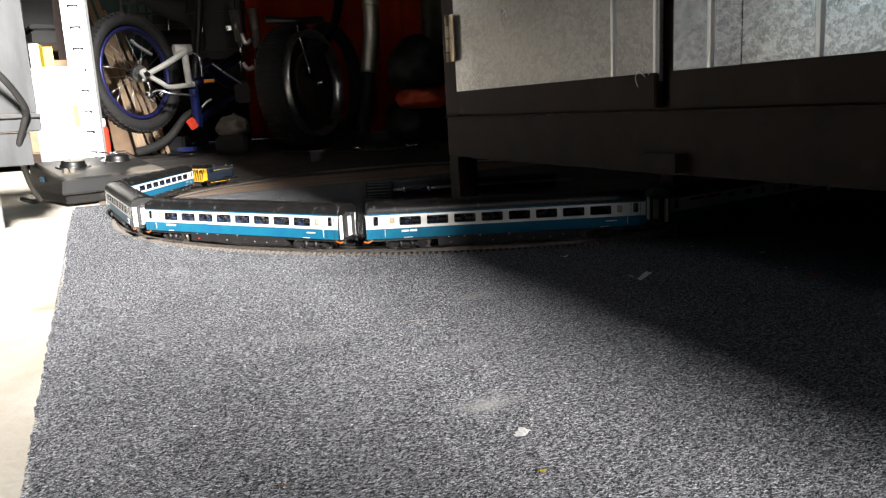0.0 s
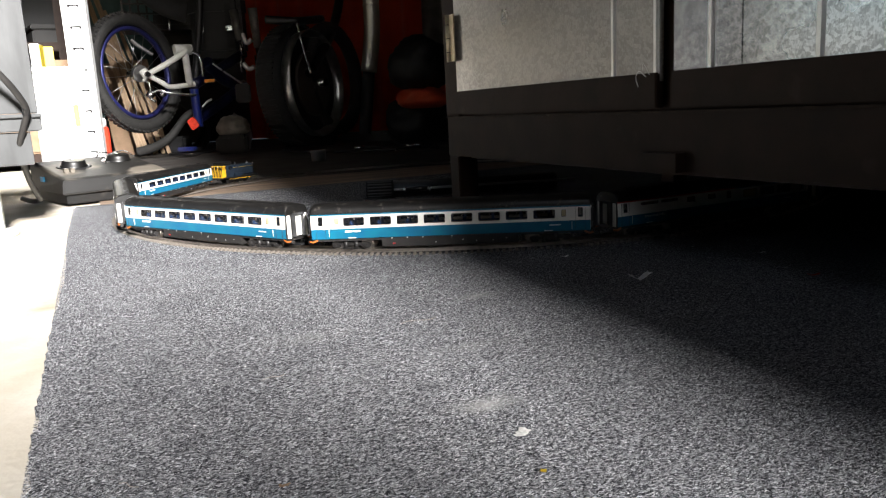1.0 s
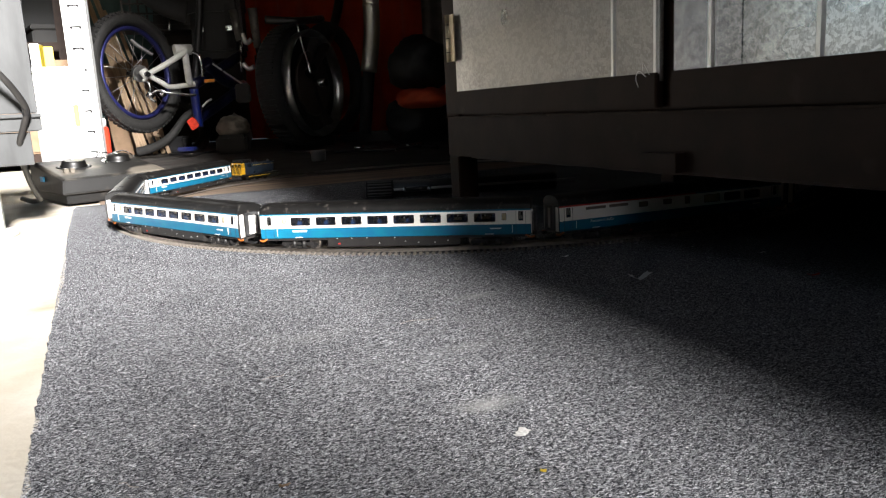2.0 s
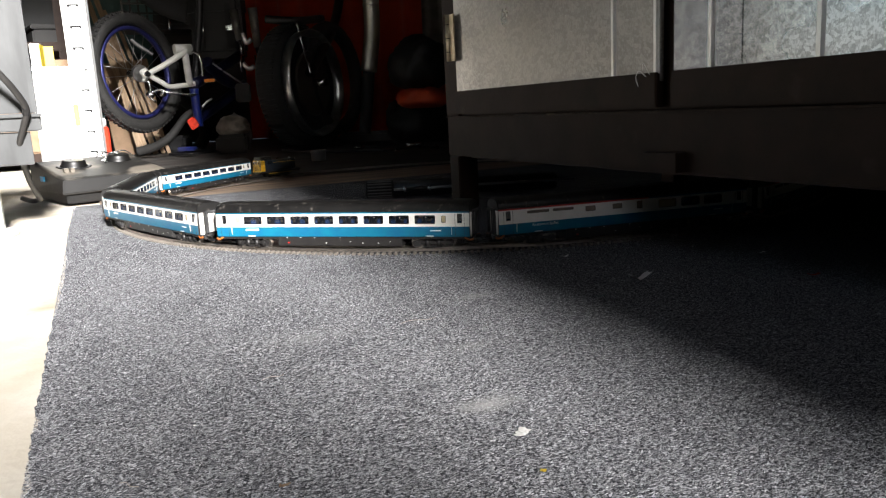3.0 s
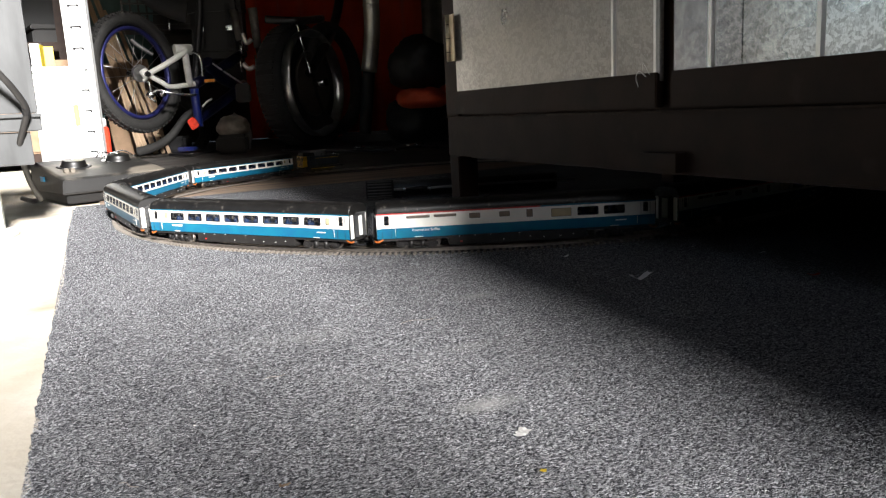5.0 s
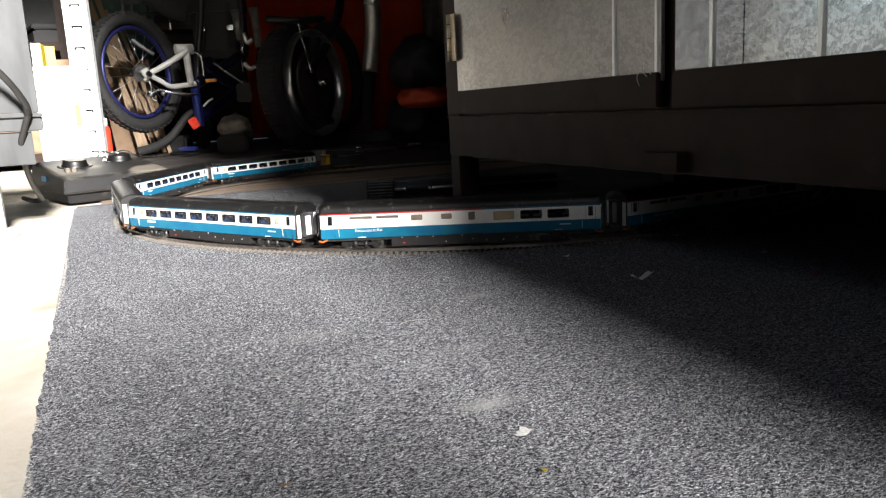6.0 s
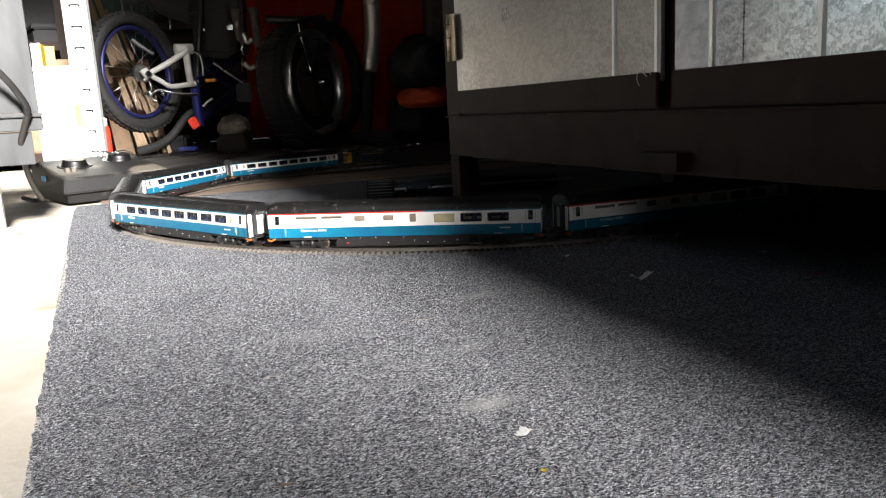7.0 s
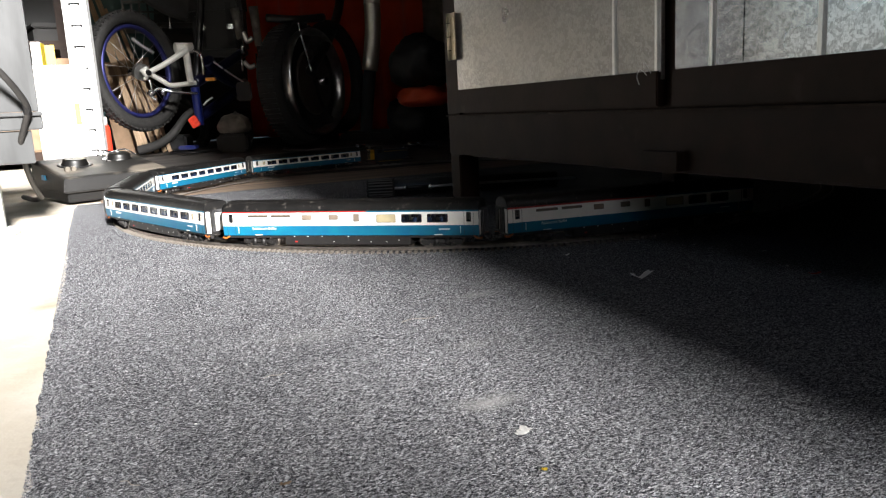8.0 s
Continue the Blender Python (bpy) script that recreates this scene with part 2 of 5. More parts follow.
slab("ground", -40, 40, -40, 40, -0.3, -0.006, M_CONCRETE, "pale dusty concrete floor running out into sunlight")


def carpet():
    """One sheet with a slightly frayed cut edge along the open front."""
    rng = random.Random(3)
    bm = bmesh.new()
    edge = []
    v = -0.8
    while v < 1.55:
        edge.append((-0.044 + rng.uniform(-0.0022, 0.0022) + 0.002 * math.sin(v * 9), v))
        v += 0.006
    outline = edge + [(n, 1.55 + rng.uniform(-0.002, 0.002)) for n in np.linspace(-0.04, 2.0, 200)] + [(2.0, -0.8)]
    bm = prism(outline[::-1], -0.006, 0.0)
    return tagged(part("carpet", bm, M_CARPET, m=ROOM), "grey flecked needle-felt carpet with a cut edge", "carpet", kind="structure")


carpet()


def carpet_fuzz(count=1050000):
    """Short fine fibres lying on the felt, mostly combed one way, each a narrow leaning ribbon."""
    rng = np.random.default_rng(5)
    v = 0.12 + 1.40 * rng.uniform(0, 1, count) ** 1.9
    n = -0.046 + (0.56 + 0.2 * np.minimum(v, 1.0)) * rng.uniform(0, 1, count) ** 1.25
    a = np.where(rng.uniform(0, 1, count) < 0.55, rng.normal(-0.25, 0.5, count), rng.uniform(0, 2 * np.pi, count))
    half = rng.uniform(0.0003, 0.0009, count)
    slim = rng.uniform(0.00005, 0.00012, count)
    foot, tip = rng.uniform(0.0, 0.0004, count), rng.uniform(0.0001, 0.0006, count)
    ca, sa = np.cos(a), np.sin(a)
    pts = []
    for along, z in ((-1, foot), (1, tip)):
        x, y = n + along * half * ca, v + along * half * sa
        for s in (-along, along):
            pts.append(np.stack([x - s * slim * sa, y + s * slim * ca, z + s * slim * 0.5], 1))
    co = np.stack(pts, 1).reshape(-1, 3)
    me = bpy.data.meshes.new("carpet_fuzz")
    me.vertices.add(len(co))
    me.vertices.foreach_set("co", co.astype(np.float32).ravel())
    me.loops.add(count * 4)
    me.loops.foreach_set("vertex_index", np.arange(count * 4, dtype=np.int32))
    me.polygons.add(count)
    me.polygons.foreach_set("loop_start", np.arange(0, count * 4, 4, dtype=np.int32))
    me.update(calc_edges=True)
    me.materials.append(M_FIBRE)
    ob = new("carpet_fuzz", me)
    ob.matrix_basis = ROOM
    return tagged(ob, "loose grey and pale fibres on the carpet", "carpet fibres", kind="stuff")


carpet_fuzz()
slab("floor_board", 0.0, 2.3, 1.565, 1.80, -0.006, -0.002, M_BOARD, "brown worn chipboard floor strip behind the carpet")
slab("floor_inner", 0.02, 2.3, 1.806, 4.7, -0.006, -0.003, M_INNER_SHADED, "worn floor at the back of the shed, its gloom put into the dark grey")
# two unseen low walls, added to hold back the sky near the horizon
slab("wall_outside", -7.2, -7.0, -8, 14, -0.01, 0.6, M_WALL, "unseen low wall added to block low sky over the yard")
slab("wall_lane", -6.0, 6.0, -9.2, -9.0, -0.01, 0.8, M_WALL, "unseen low wall added to block low sky behind the camera")
# unseen pale wall and post, added to brighten the zinc doors by reflection
slab("wall_left", -1.3, -1.2, 1.87, 4.7, -0.006, 2.6, M_PALE_WALL, "unseen pale side wall added for the cabinet doors to reflect")
slab("wall_jamb", -1.2, -1.1, 1.78, 1.87, -0.006, 2.6, M_CONCRETE, "unseen pale post added as a bright stripe for the doors to reflect")
# unseen dark walls added to cut stray daylight and shade the near carpet
slab("wall_yard", -1.2, -1.1, -1.7, 1.1, -0.006, 2.6, M_WALL, "unseen dark wall added to cut daylight from the open front")
slab("wall_low", -0.8, 0.232, -1.956, -1.906, -0.006, 1.04, M_WALL, "unseen low wall added behind the camera to shade the near carpet")
slab("wall_behind", -1.1, -0.7, -1.7, -1.6, -0.006, 2.6, M_WALL, "unseen dark wall added to narrow the gap behind the camera")
slab("wall_lintel", -1.2, -1.1, 1.1, 1.78, 0.9, 2.6, M_WALL, "unseen dark wall added to cut skylight over the low side opening")
slab("wall_side", 1.27, 1.35, -0.921, 1.1, -0.006, 2.6, M_WALL, "unseen dark wall added to darken the space under the cabinet")
# plain walls added to close the interior and keep it dim
slab("wall_right", 2.3, 2.4, -0.921, 4.7, 0.0, 2.6, M_WALL, "unseen dark side wall added to close the shed")
slab("wall_back", -2.2, 2.4, 4.7, 4.8, 0.0, 2.6, M_WALL, "plain dark back wall added to close the shed")
# out of view: its edge is placed to cast the shadow across the carpet
slab("wall_front", 0.280, 2.4, -0.98, -0.921, -0.006, 2.6, M_WALL, "unseen dark wall added to cast the shadow edge on the carpet")
# unseen roof, added to shut out the sky; its reach sets the sun's
slab("ceiling", -1.3, 2.4, -1.80, 4.8, 2.6, 2.66, M_WALL, "unseen dark roof added to keep skylight out of the shed")

# ---- the railway ----
TRACK = Vector((0.0510, 1.3848, 0.0))
RADIUS = 0.5942
RAIL_TOP = 0.0062


def railway_track():
    t = thing("model_railway_track", Matrix.Translation(TRACK), "oval of nickel silver model railway track on black sleepers", "railway track")
    bm = bmesh.new()
    count = 560
    for i in range(count):
        a = 2 * math.pi * i / count
        add_box(bm, RADIUS - 0.0155, RADIUS + 0.0155, -0.0014, 0.0014, 0.0, 0.0028, m=Matrix.Rotation(a, 4, "Z"))
    tagged(part("sleeper_strip", bm, M_SLEEPER, t, "black moulded sleepers"), kind="stuff")
    for side in (-0.0082, 0.0082):          # the web that ties the sleepers under each rail
        part("web", add_ring(bmesh.new(), (0, 0, 0.0012), (0, 0, 1), RADIUS + side, 0.0012, 160, 4), M_BLACK_MATT, t, "black web under the rail")
    for side in (-0.00825, 0.00825):
        bm = bmesh.new()
        prof = [(-0.0011, 0.0028), (0.0011, 0.0028), (0.0011, 0.0033), (0.0004, 0.0037), (0.0004, 0.0052), (0.00075, 0.0054), (0.00075, RAIL_TOP),
                (-0.00075, RAIL_TOP), (-0.00075, 0.0054), (-0.0004, 0.0052), (-0.0004, 0.0037), (-0.0011, 0.0033)]
        rows = [[bm.verts.new(((RADIUS + side + x) * math.cos(a), (RADIUS + side + x) * math.sin(a), z)) for x, z in prof] for a in (2 * math.pi * i / 180 for i in range(180))]
        for i in range(180):
            p, q = rows[i], rows[(i + 1) % 180]
            for j in range(len(prof)):
                k = (j + 1) % len(prof)
                bm.faces.new((p[j], q[j], q[k], p[k]))
        bmesh.ops.recalc_face_normals(bm, faces=bm.faces)
        part("rail", bm, M_RAIL, t)
    return t


railway_track()

# ---- coaches: x forwards, +y the outer side of the bend ----
HALF = 0.149
Z_SILL, Z_WAIST, Z_TOP, Z_GUTTER, Z_CREST = 0.0195, 0.0303, 0.0446, 0.0464, 0.0572


def wide(z):
    """Half the body's width at a height: a gentle tumblehome."""
    return 0.0178 - 0.0011 * ((z - 0.030) / 0.0164) ** 2


def rounded(x0, x1, z0, z1, r, k=3):
    pts = []
    for cx, cz, a0 in ((x1 - r, z1 - r, 0), (x0 + r, z1 - r, 90), (x0 + r, z0 + r, 180), (x1 - r, z0 + r, 270)):
        for s in range(k + 1):
            a = radians(a0 + 90 * s / k)
            pts.append((cx + r * math.cos(a), cz + r * math.sin(a)))
    return pts


def window_frame(x0, x1, z0, z1, side, r=0.0014, edge=0.0007):
    """A rubber surround with rounded corners, 0.2 mm proud of the side."""
    bm = bmesh.new()
    out, inn = rounded(x0 - edge, x1 + edge, z0 - edge, z1 + edge, r), rounded(x0, x1, z0, z1, r * 0.7)
    o = [bm.verts.new((x, side * (wide(z) + 0.0002), z)) for x, z in out]
    i = [bm.verts.new((x, side * (wide(z) + 0.0002), z)) for x, z in inn]
    b = [bm.verts.new((x, side * (wide(z) - 0.0006), z)) for x, z in inn]
    for k in range(len(o)):
        j = (k + 1) % len(o)
        bm.faces.new((o[k], o[j], i[j], i[k]))
        bm.faces.new((i[k], i[j], b[j], b[k]))
    bmesh.ops.recalc_face_normals(bm, faces=bm.faces)
    return bm


def pane(x0, x1, z0, z1, side):
    bm = bmesh.new()
    lo, hi = side * (wide(z0) - 0.0006), side * (wide(z1) - 0.0006)
    add_box(bm, x0 - 0.0003, x1 + 0.0003, min(lo, hi) - 0.00025, max(lo, hi) + 0.0001, z0 - 0.0003, z1 + 0.0003)
    return bm


def bogie(coach, x, turn):
    """A bogie with its side frames, springs, axles and wheels."""
    bg = part("bogie", box(-0.004, 0.004, -0.011, 0.011, 0.0105, 0.0150, 0.0006), M_UNDER, coach, m=pose(x, 0, 0, 0, 0, turn))
    for side in (-1, 1):
        bm = box(-0.0225, 0.0225, side * 0.0125 - 0.0012, side * 0.0125 + 0.0012, 0.0105, 0.0140, 0.0005)
        for ax in (-0.0171, 0.0171):
            add_box(bm, ax - 0.004, ax + 0.004, side * 0.0132 - 0.0015, side * 0.0132 + 0.0015, 0.0085, 0.0150, 0.0006)
            add_rod(bm, (ax, side * 0.0145, 0.0120), (ax, side * 0.0158, 0.0120), 0.0022, n=8)
        for sx in (-0.006, 0.006):
            add_rod(bm, (sx, side * 0.0135, 0.0085), (sx, side * 0.0135, 0.0155), 0.0024, n=8)
        add_box(bm, -0.010, 0.010, side * 0.0135 - 0.0012, side * 0.0135 + 0.0012, 0.0075, 0.0095, 0.0004)
        part("side_frame", bm, M_UNDER, bg)
    for ax in (-0.0171, 0.0171):
        for side in (-1, 1):
            bm = rod((ax, side * 0.0072, 0.0122), (ax, side * 0.0094, 0.0122), 0.0062, n=20)
            add_rod(bm, (ax, side * 0.0066, 0.0122), (ax, side * 0.0074, 0.0122), 0.0070, n=20)
            part("wheel", bm, M_RAIL, bg, "dulled metal wheel")


def lettering(parent, words, x, z, side, size):
    """Printed words on the side of a coach, reading from outside."""
    cu = bpy.data.curves.new("lettering", "FONT")
    cu.body, cu.size, cu.extrude, cu.align_x = words, size, 0.00005, "LEFT"
    cu.materials.append(M_LETTER)
    ob = new("lettering", cu)
    ob.parent = parent
    ob.matrix_basis = pose(x, side * (wide(z) + 0.0003), z, 90, 0, 180 if side > 0 else 0)
    return tagged(ob, "white printed lettering")


def coach(buffet):
    kind = "restaurant buffet" if buffet else "open saloon"
    t = thing("model_coach", Matrix(), "blue and white model " + kind + " coach on the track", "model coach", "coaches of the train")
    # windows as (x0, x1, z0, z1, sort) on the outer side, forward end at +x
    doors = [(0.1365, 0.1405, 0.0345, 0.0432, "door"), (-0.1405, -0.1365, 0.0345, 0.0432, "door")]
    w0, w1 = 0.0338, 0.0418
    saloon = [(-0.1115 + i * 0.0290, -0.1115 + i * 0.0290 + 0.0215, w0, w1, "big") for i in range(8)]
    small = [(0.1190, 0.1232, 0.0360, 0.0415, "frosted"), (-0.1232, -0.1190, 0.0350, 0.0415, "frosted")]
    kitchen = [(0.093, 0.117, 0.0402, 0.0424, "slot"), (0.065, 0.088, 0.0402, 0.0424, "slot"), (0.0395, 0.0505, 0.0370, 0.0418, "frosted"), (0.008, 0.0185, 0.0370, 0.0418, "frosted"),
               (-0.0165, -0.0105, 0.0350, 0.0425, "frosted"), (-0.0580, -0.0370, w0, w1, "blind"), (-0.0870, -0.0655, w0, w1, "big"), (-0.1155, -0.0940, w0, w1, "big")]
    wins = doors + (kitchen if buffet else saloon + small)
    # body shell: two sides with openings, ends, floor
    bm = bmesh.new()
    xs = sorted({-HALF, HALF, -0.0250 if buffet else 0.0} | {w[0] for w in wins} | {w[1] for w in wins})
    zs = sorted({Z_SILL, 0.025, Z_WAIST, Z_TOP, Z_GUTTER} | {w[2] for w in wins} | {w[3] for w in wins})
    for side in (-1, 1):
        grid = {(i, j): bm.verts.new((x, side * wide(z), z)) for i, x in enumerate(xs) for j, z in enumerate(zs)}
        inner = {}
        holes = set()
        for i in range(len(xs) - 1):
            for j in range(len(zs) - 1):
                cx, cz = (xs[i] + xs[i + 1]) / 2, (zs[j] + zs[j + 1]) / 2
                if any(a < cx < b and c < cz < d for a, b, c, d, _ in wins):
                    holes.add((i, j))
                    continue
                f = bm.faces.new([grid[q] for q in ((i, j), (i + 1, j), (i + 1, j + 1), (i, j + 1))][::-side])
                f.smooth = True
                f.material_index = 1 if cz < Z_WAIST else 0
                if cz > Z_TOP:
                    f.material_index = 2 if buffet and cx > -0.0250 else 1
    for x in (-HALF, HALF):
        pts = [(-wide(z), z) for z in zs] + [(wide(z), z) for z in reversed(zs)]
        f = bm.faces.new([bm.verts.new((x, y, z)) for y, z in pts])
        f.material_index = 3
    f = bm.faces.new([bm.verts.new((x, y, Z_SILL)) for x, y in ((-HALF, -wide(Z_SILL)), (HALF, -wide(Z_SILL)), (HALF, wide(Z_SILL)), (-HALF, wide(Z_SILL)))])
    f.material_index = 3
    part("body", bm, [M_WHITE, M_BLUE, M_RED, M_UNDER], t, "white window band over blue lower panels")
    # roof
    bm = bmesh.new()
    arc = [(math.cos(a), math.sin(a)) for a in (math.pi * i / 16 for i in range(17))]
    top = lambda s: [(wide(Z_GUTTER) * math.copysign(abs(c) ** 0.75, c), Z_GUTTER + (Z_CREST - Z_GUTTER) * abs(h) ** 0.85 * s) for c, h in arc]
    stations = [(-HALF - 0.0005, 0.86), (-HALF + 0.002, 0.97), (-HALF + 0.008, 1.0), (HALF - 0.008, 1.0), (HALF - 0.002, 0.97), (HALF + 0.0005, 0.86)]
    rows = [[bm.verts.new((x, y, z)) for y, z in top(s)] for x, s in stations]
    for a, b in zip(rows, rows[1:]):
        for j in range(16):
            bm.faces.new((a[j], b[j], b[j + 1], a[j + 1])).smooth = True
    bm.faces.new(rows[0])
    bm.faces.new(rows[-1][::-1])
    bmesh.ops.recalc_face_normals(bm, faces=bm.faces)
    part("roof", bm, M_ROOF, t, "dark grey dusty roof")
    for side in (-1, 1):
        part("gutter", box(-HALF, HALF, side * wide(Z_GUTTER) - 0.0004, side * wide(Z_GUTTER) + 0.0004, Z_GUTTER - 0.0002, Z_GUTTER + 0.0005), M_ROOF, t)
    rng = random.Random(8)
    for x in (-0.118, -0.06, -0.02, 0.03, 0.075, 0.12) if buffet else (-0.125, -0.08, 0.08, 0.125):
        part("roof_vent", box(x - 0.0035, x + 0.0035, -0.0028, 0.0028, Z_CREST - 0.0006, Z_CREST + 0.0007, 0.0004), M_ROOF, t)
    # glazing
    pane_of = {"big": M_GLASS, "door": M_GLASS, "frosted": M_PALE_BLIND if not buffet else M_FROSTED, "slot": M_FROSTED, "blind": M_PALE_BLIND}
    for x0, x1, z0, z1, sort in wins:
        for side in (-1, 1):
            w = part("window", window_frame(x0, x1, z0, z1, side, 0.0014 if sort == "big" else 0.0007, 0.0006 if sort in ("big", "door") else 0.00035), M_FRAME, t)
            part("pane", pane(x0, x1, z0, z1, side), pane_of[sort], w)
            if sort == "frosted" and not buffet:
                part("top_light", box(x0, x1, min(side * (wide(z1) - 0.0009), side * (wide(z1) - 0.0002)), max(side * (wide(z1) - 0.0009), side * (wide(z1) - 0.0002)), z0 + 0.0033, z1), M_GLASS, w)
            if sort == "slot":
                part("louvre", box(x0, x1, side * wide(z0) - 0.0004, side * wide(z0) + 0.0003, (z0 + z1) / 2 - 0.0002, (z0 + z1) / 2 + 0.0002), M_FRAME, w)
    # seats and floor inside
    part("inner_floor", box(-0.135, 0.135, -0.0155, 0.0155, 0.0245, 0.0255), M_UNDER, t)
    for i in range(15 if not buffet else 6):
        x = -0.108 + i * 0.0153
        for side in (-1, 1):
            bm = box(x - 0.0016, x + 0.0016, side * 0.0095 - 0.0045, side * 0.0095 + 0.0045, 0.0255, 0.0378, 0.0009)
            add_box(bm, x - 0.0055, x + 0.0055, side * 0.0095 - 0.0045, side * 0.0095 + 0.0045, 0.0255, 0.0305, 0.0006)
            part("seat", bm, M_SEAT, t)
    if not buffet:
        # a white dot just behind each pane stands in for a bright reflection
        for x0, *_ in saloon:
            part("window_glint", rod((x0 + 0.0105, 0.0150, 0.0400), (x0 + 0.0105, 0.0160, 0.0400), 0.0008, n=10), M_LETTER, t)
    # door outlines, handrails, printed marks
    for side in (-1, 1):
        for x in (0.1335, 0.1435, -0.1335, -0.1435):
            part("door_joint", box(x - 0.00012, x + 0.00012, side * 0.0168 - 0.0004, side * 0.0168 + 0.0011, Z_SILL + 0.001, Z_TOP - 0.001), M_FRAME, t)
        for x in (0.1295, -0.1295):
            part("handrail", rod((x, side * (wide(0.022) + 0.0006), 0.0215), (x, side * (wide(0.029) + 0.0006), 0.0295), 0.00035, n=6), M_LETTER, t, "white handrail")
        lead = 0.112 if side > 0 else -0.112
        if buffet:
            lettering(t, "Restaurant Buffet", lead, 0.0262, side, 0.0042)
        else:
            for k in range(2):
                part("printed_mark", box(min(lead, lead - side * 0.0165) + k * 0.0087, min(lead, lead - side * 0.0165) + k * 0.0087 + 0.0078, side * wide(0.027) - 0.0002, side * wide(0.027) + 0.0002, 0.0262, 0.0283), M_LETTER, t, "white printed mark")
        part("number_mark", box(-side * 0.112 - 0.006, -side * 0.112 + 0.006, side * wide(0.027) - 0.0002, side * wide(0.027) + 0.0002, 0.0255, 0.0267), M_LETTER, t, "white printed mark")
        for x in (0.105, -0.105):
            part("data_mark", box(x - 0.0045, x + 0.0045, side * wide(0.0202) - 0.0002, side * wide(0.0202) + 0.00025, 0.0198, 0.0206), M_LETTER, t, "white printed mark")
        for k in range(9):
            x = -0.062 + k * 0.0155 + rng.uniform(-0.003, 0.003)
            z = rng.choice((0.0178, 0.0178, 0.0135, 0.0118))
            part("stencil", box(x - 0.0006, x + 0.0006, side * 0.0163 - 0.0002, side * 0.0163 + 0.0002, z, z + 0.0008), M_LETTER, t, "tiny white stencil")
        part("red_stencil", box(side * 0.06 - 0.0014, side * 0.06 + 0.0014, side * 0.0163 - 0.0002, side * 0.0163 + 0.0002, 0.0115, 0.0130), M_RED, t, "tiny red stencil")
    # underframe skirt, bogies, ends
    part("skirt", box(-0.0735, 0.0735, -0.0162, 0.0162, 0.0085, Z_SILL, 0.0008), M_UNDER, t, "black underframe skirt")
    part("solebar", box(-HALF + 0.001, HALF - 0.001, -0.0155, 0.0155, 0.0165, Z_SILL + 0.0004), M_UNDER, t)
    for x, turn in ((0.105, -10.1), (-0.105, 10.1)):
        bogie(t, x, turn)
    for e in (-1, 1):
        for k in range(3):
            bm = bmesh.new()
            x = e * (HALF + 0.0008 + k * 0.0016)
            add_box(bm, x - 0.0006, x + 0.0006, -0.0078 + k * 0.0003, -0.0055, 0.0205, 0.0465, 0.0003)
            add_box(bm, x - 0.0006, x + 0.0006, 0.0055, 0.0078 - k * 0.0003, 0.0205, 0.0465, 0.0003)
            add_box(bm, x - 0.0006, x + 0.0006, -0.0078, 0.0078, 0.0440, 0.0465, 0.0003)
            part("gangway_fold", bm, M_GANGWAY, t, "dark rubber gangway fold")
        part("end_door", box(min(e * HALF, e * (HALF + 0.0014)), max(e * HALF, e * (HALF + 0.0014)), -0.0054, 0.0054, 0.0215, 0.0440), M_WHITE, t, "pale end door")
        for side in (-1, 1):
            part("corner_post", box(min(e * HALF, e * (HALF + 0.0006)), max(e * HALF, e * (HALF + 0.0006)), side * 0.0125 - 0.0025, side * 0.0125 + 0.0025, Z_SILL, 0.0445), M_WHITE, t)
            part("lamp_bracket", box(min(e * HALF, e * (HALF + 0.0018)), max(e * HALF, e * (HALF + 0.0018)), side * 0.0125 - 0.001, side * 0.0125 + 0.001, 0.0425, 0.0450, 0.0003), M_LETTER, t)
            part("buffer", rod((e * HALF, side * 0.0115, 0.0155), (e * (HALF + 0.005), side * 0.0115, 0.0155), 0.0019), M_UNDER, t)
            part("jumper_cable", tube([(e * (HALF - 0.006), side * 0.0152, 0.0185), (e * (HALF - 0.001), side * 0.0158, 0.0160), (e * (HALF + 0.003), side * 0.0145, 0.0168)], 0.0011, 6), M_ORANGE, t, "orange jumper cable")
        part("coupling", box(min(e * (HALF - 0.008), e * (HALF + 0.0065)), max(e * (HALF - 0.008), e * (HALF + 0.0065)), -0.003, 0.003, 0.0105, 0.0125, 0.0004), M_BLACK, t)
    return t


saloon_coach = coach(False)
buffet_coach = coach(True)
saloons = [saloon_coach] + [copy_thing(saloon_coach, Matrix()) for _ in range(3)]     # from the loco backwards: A, B, C, D
buffets = [buffet_coach, copy_thing(buffet_coach, Matrix())]                         # E, F


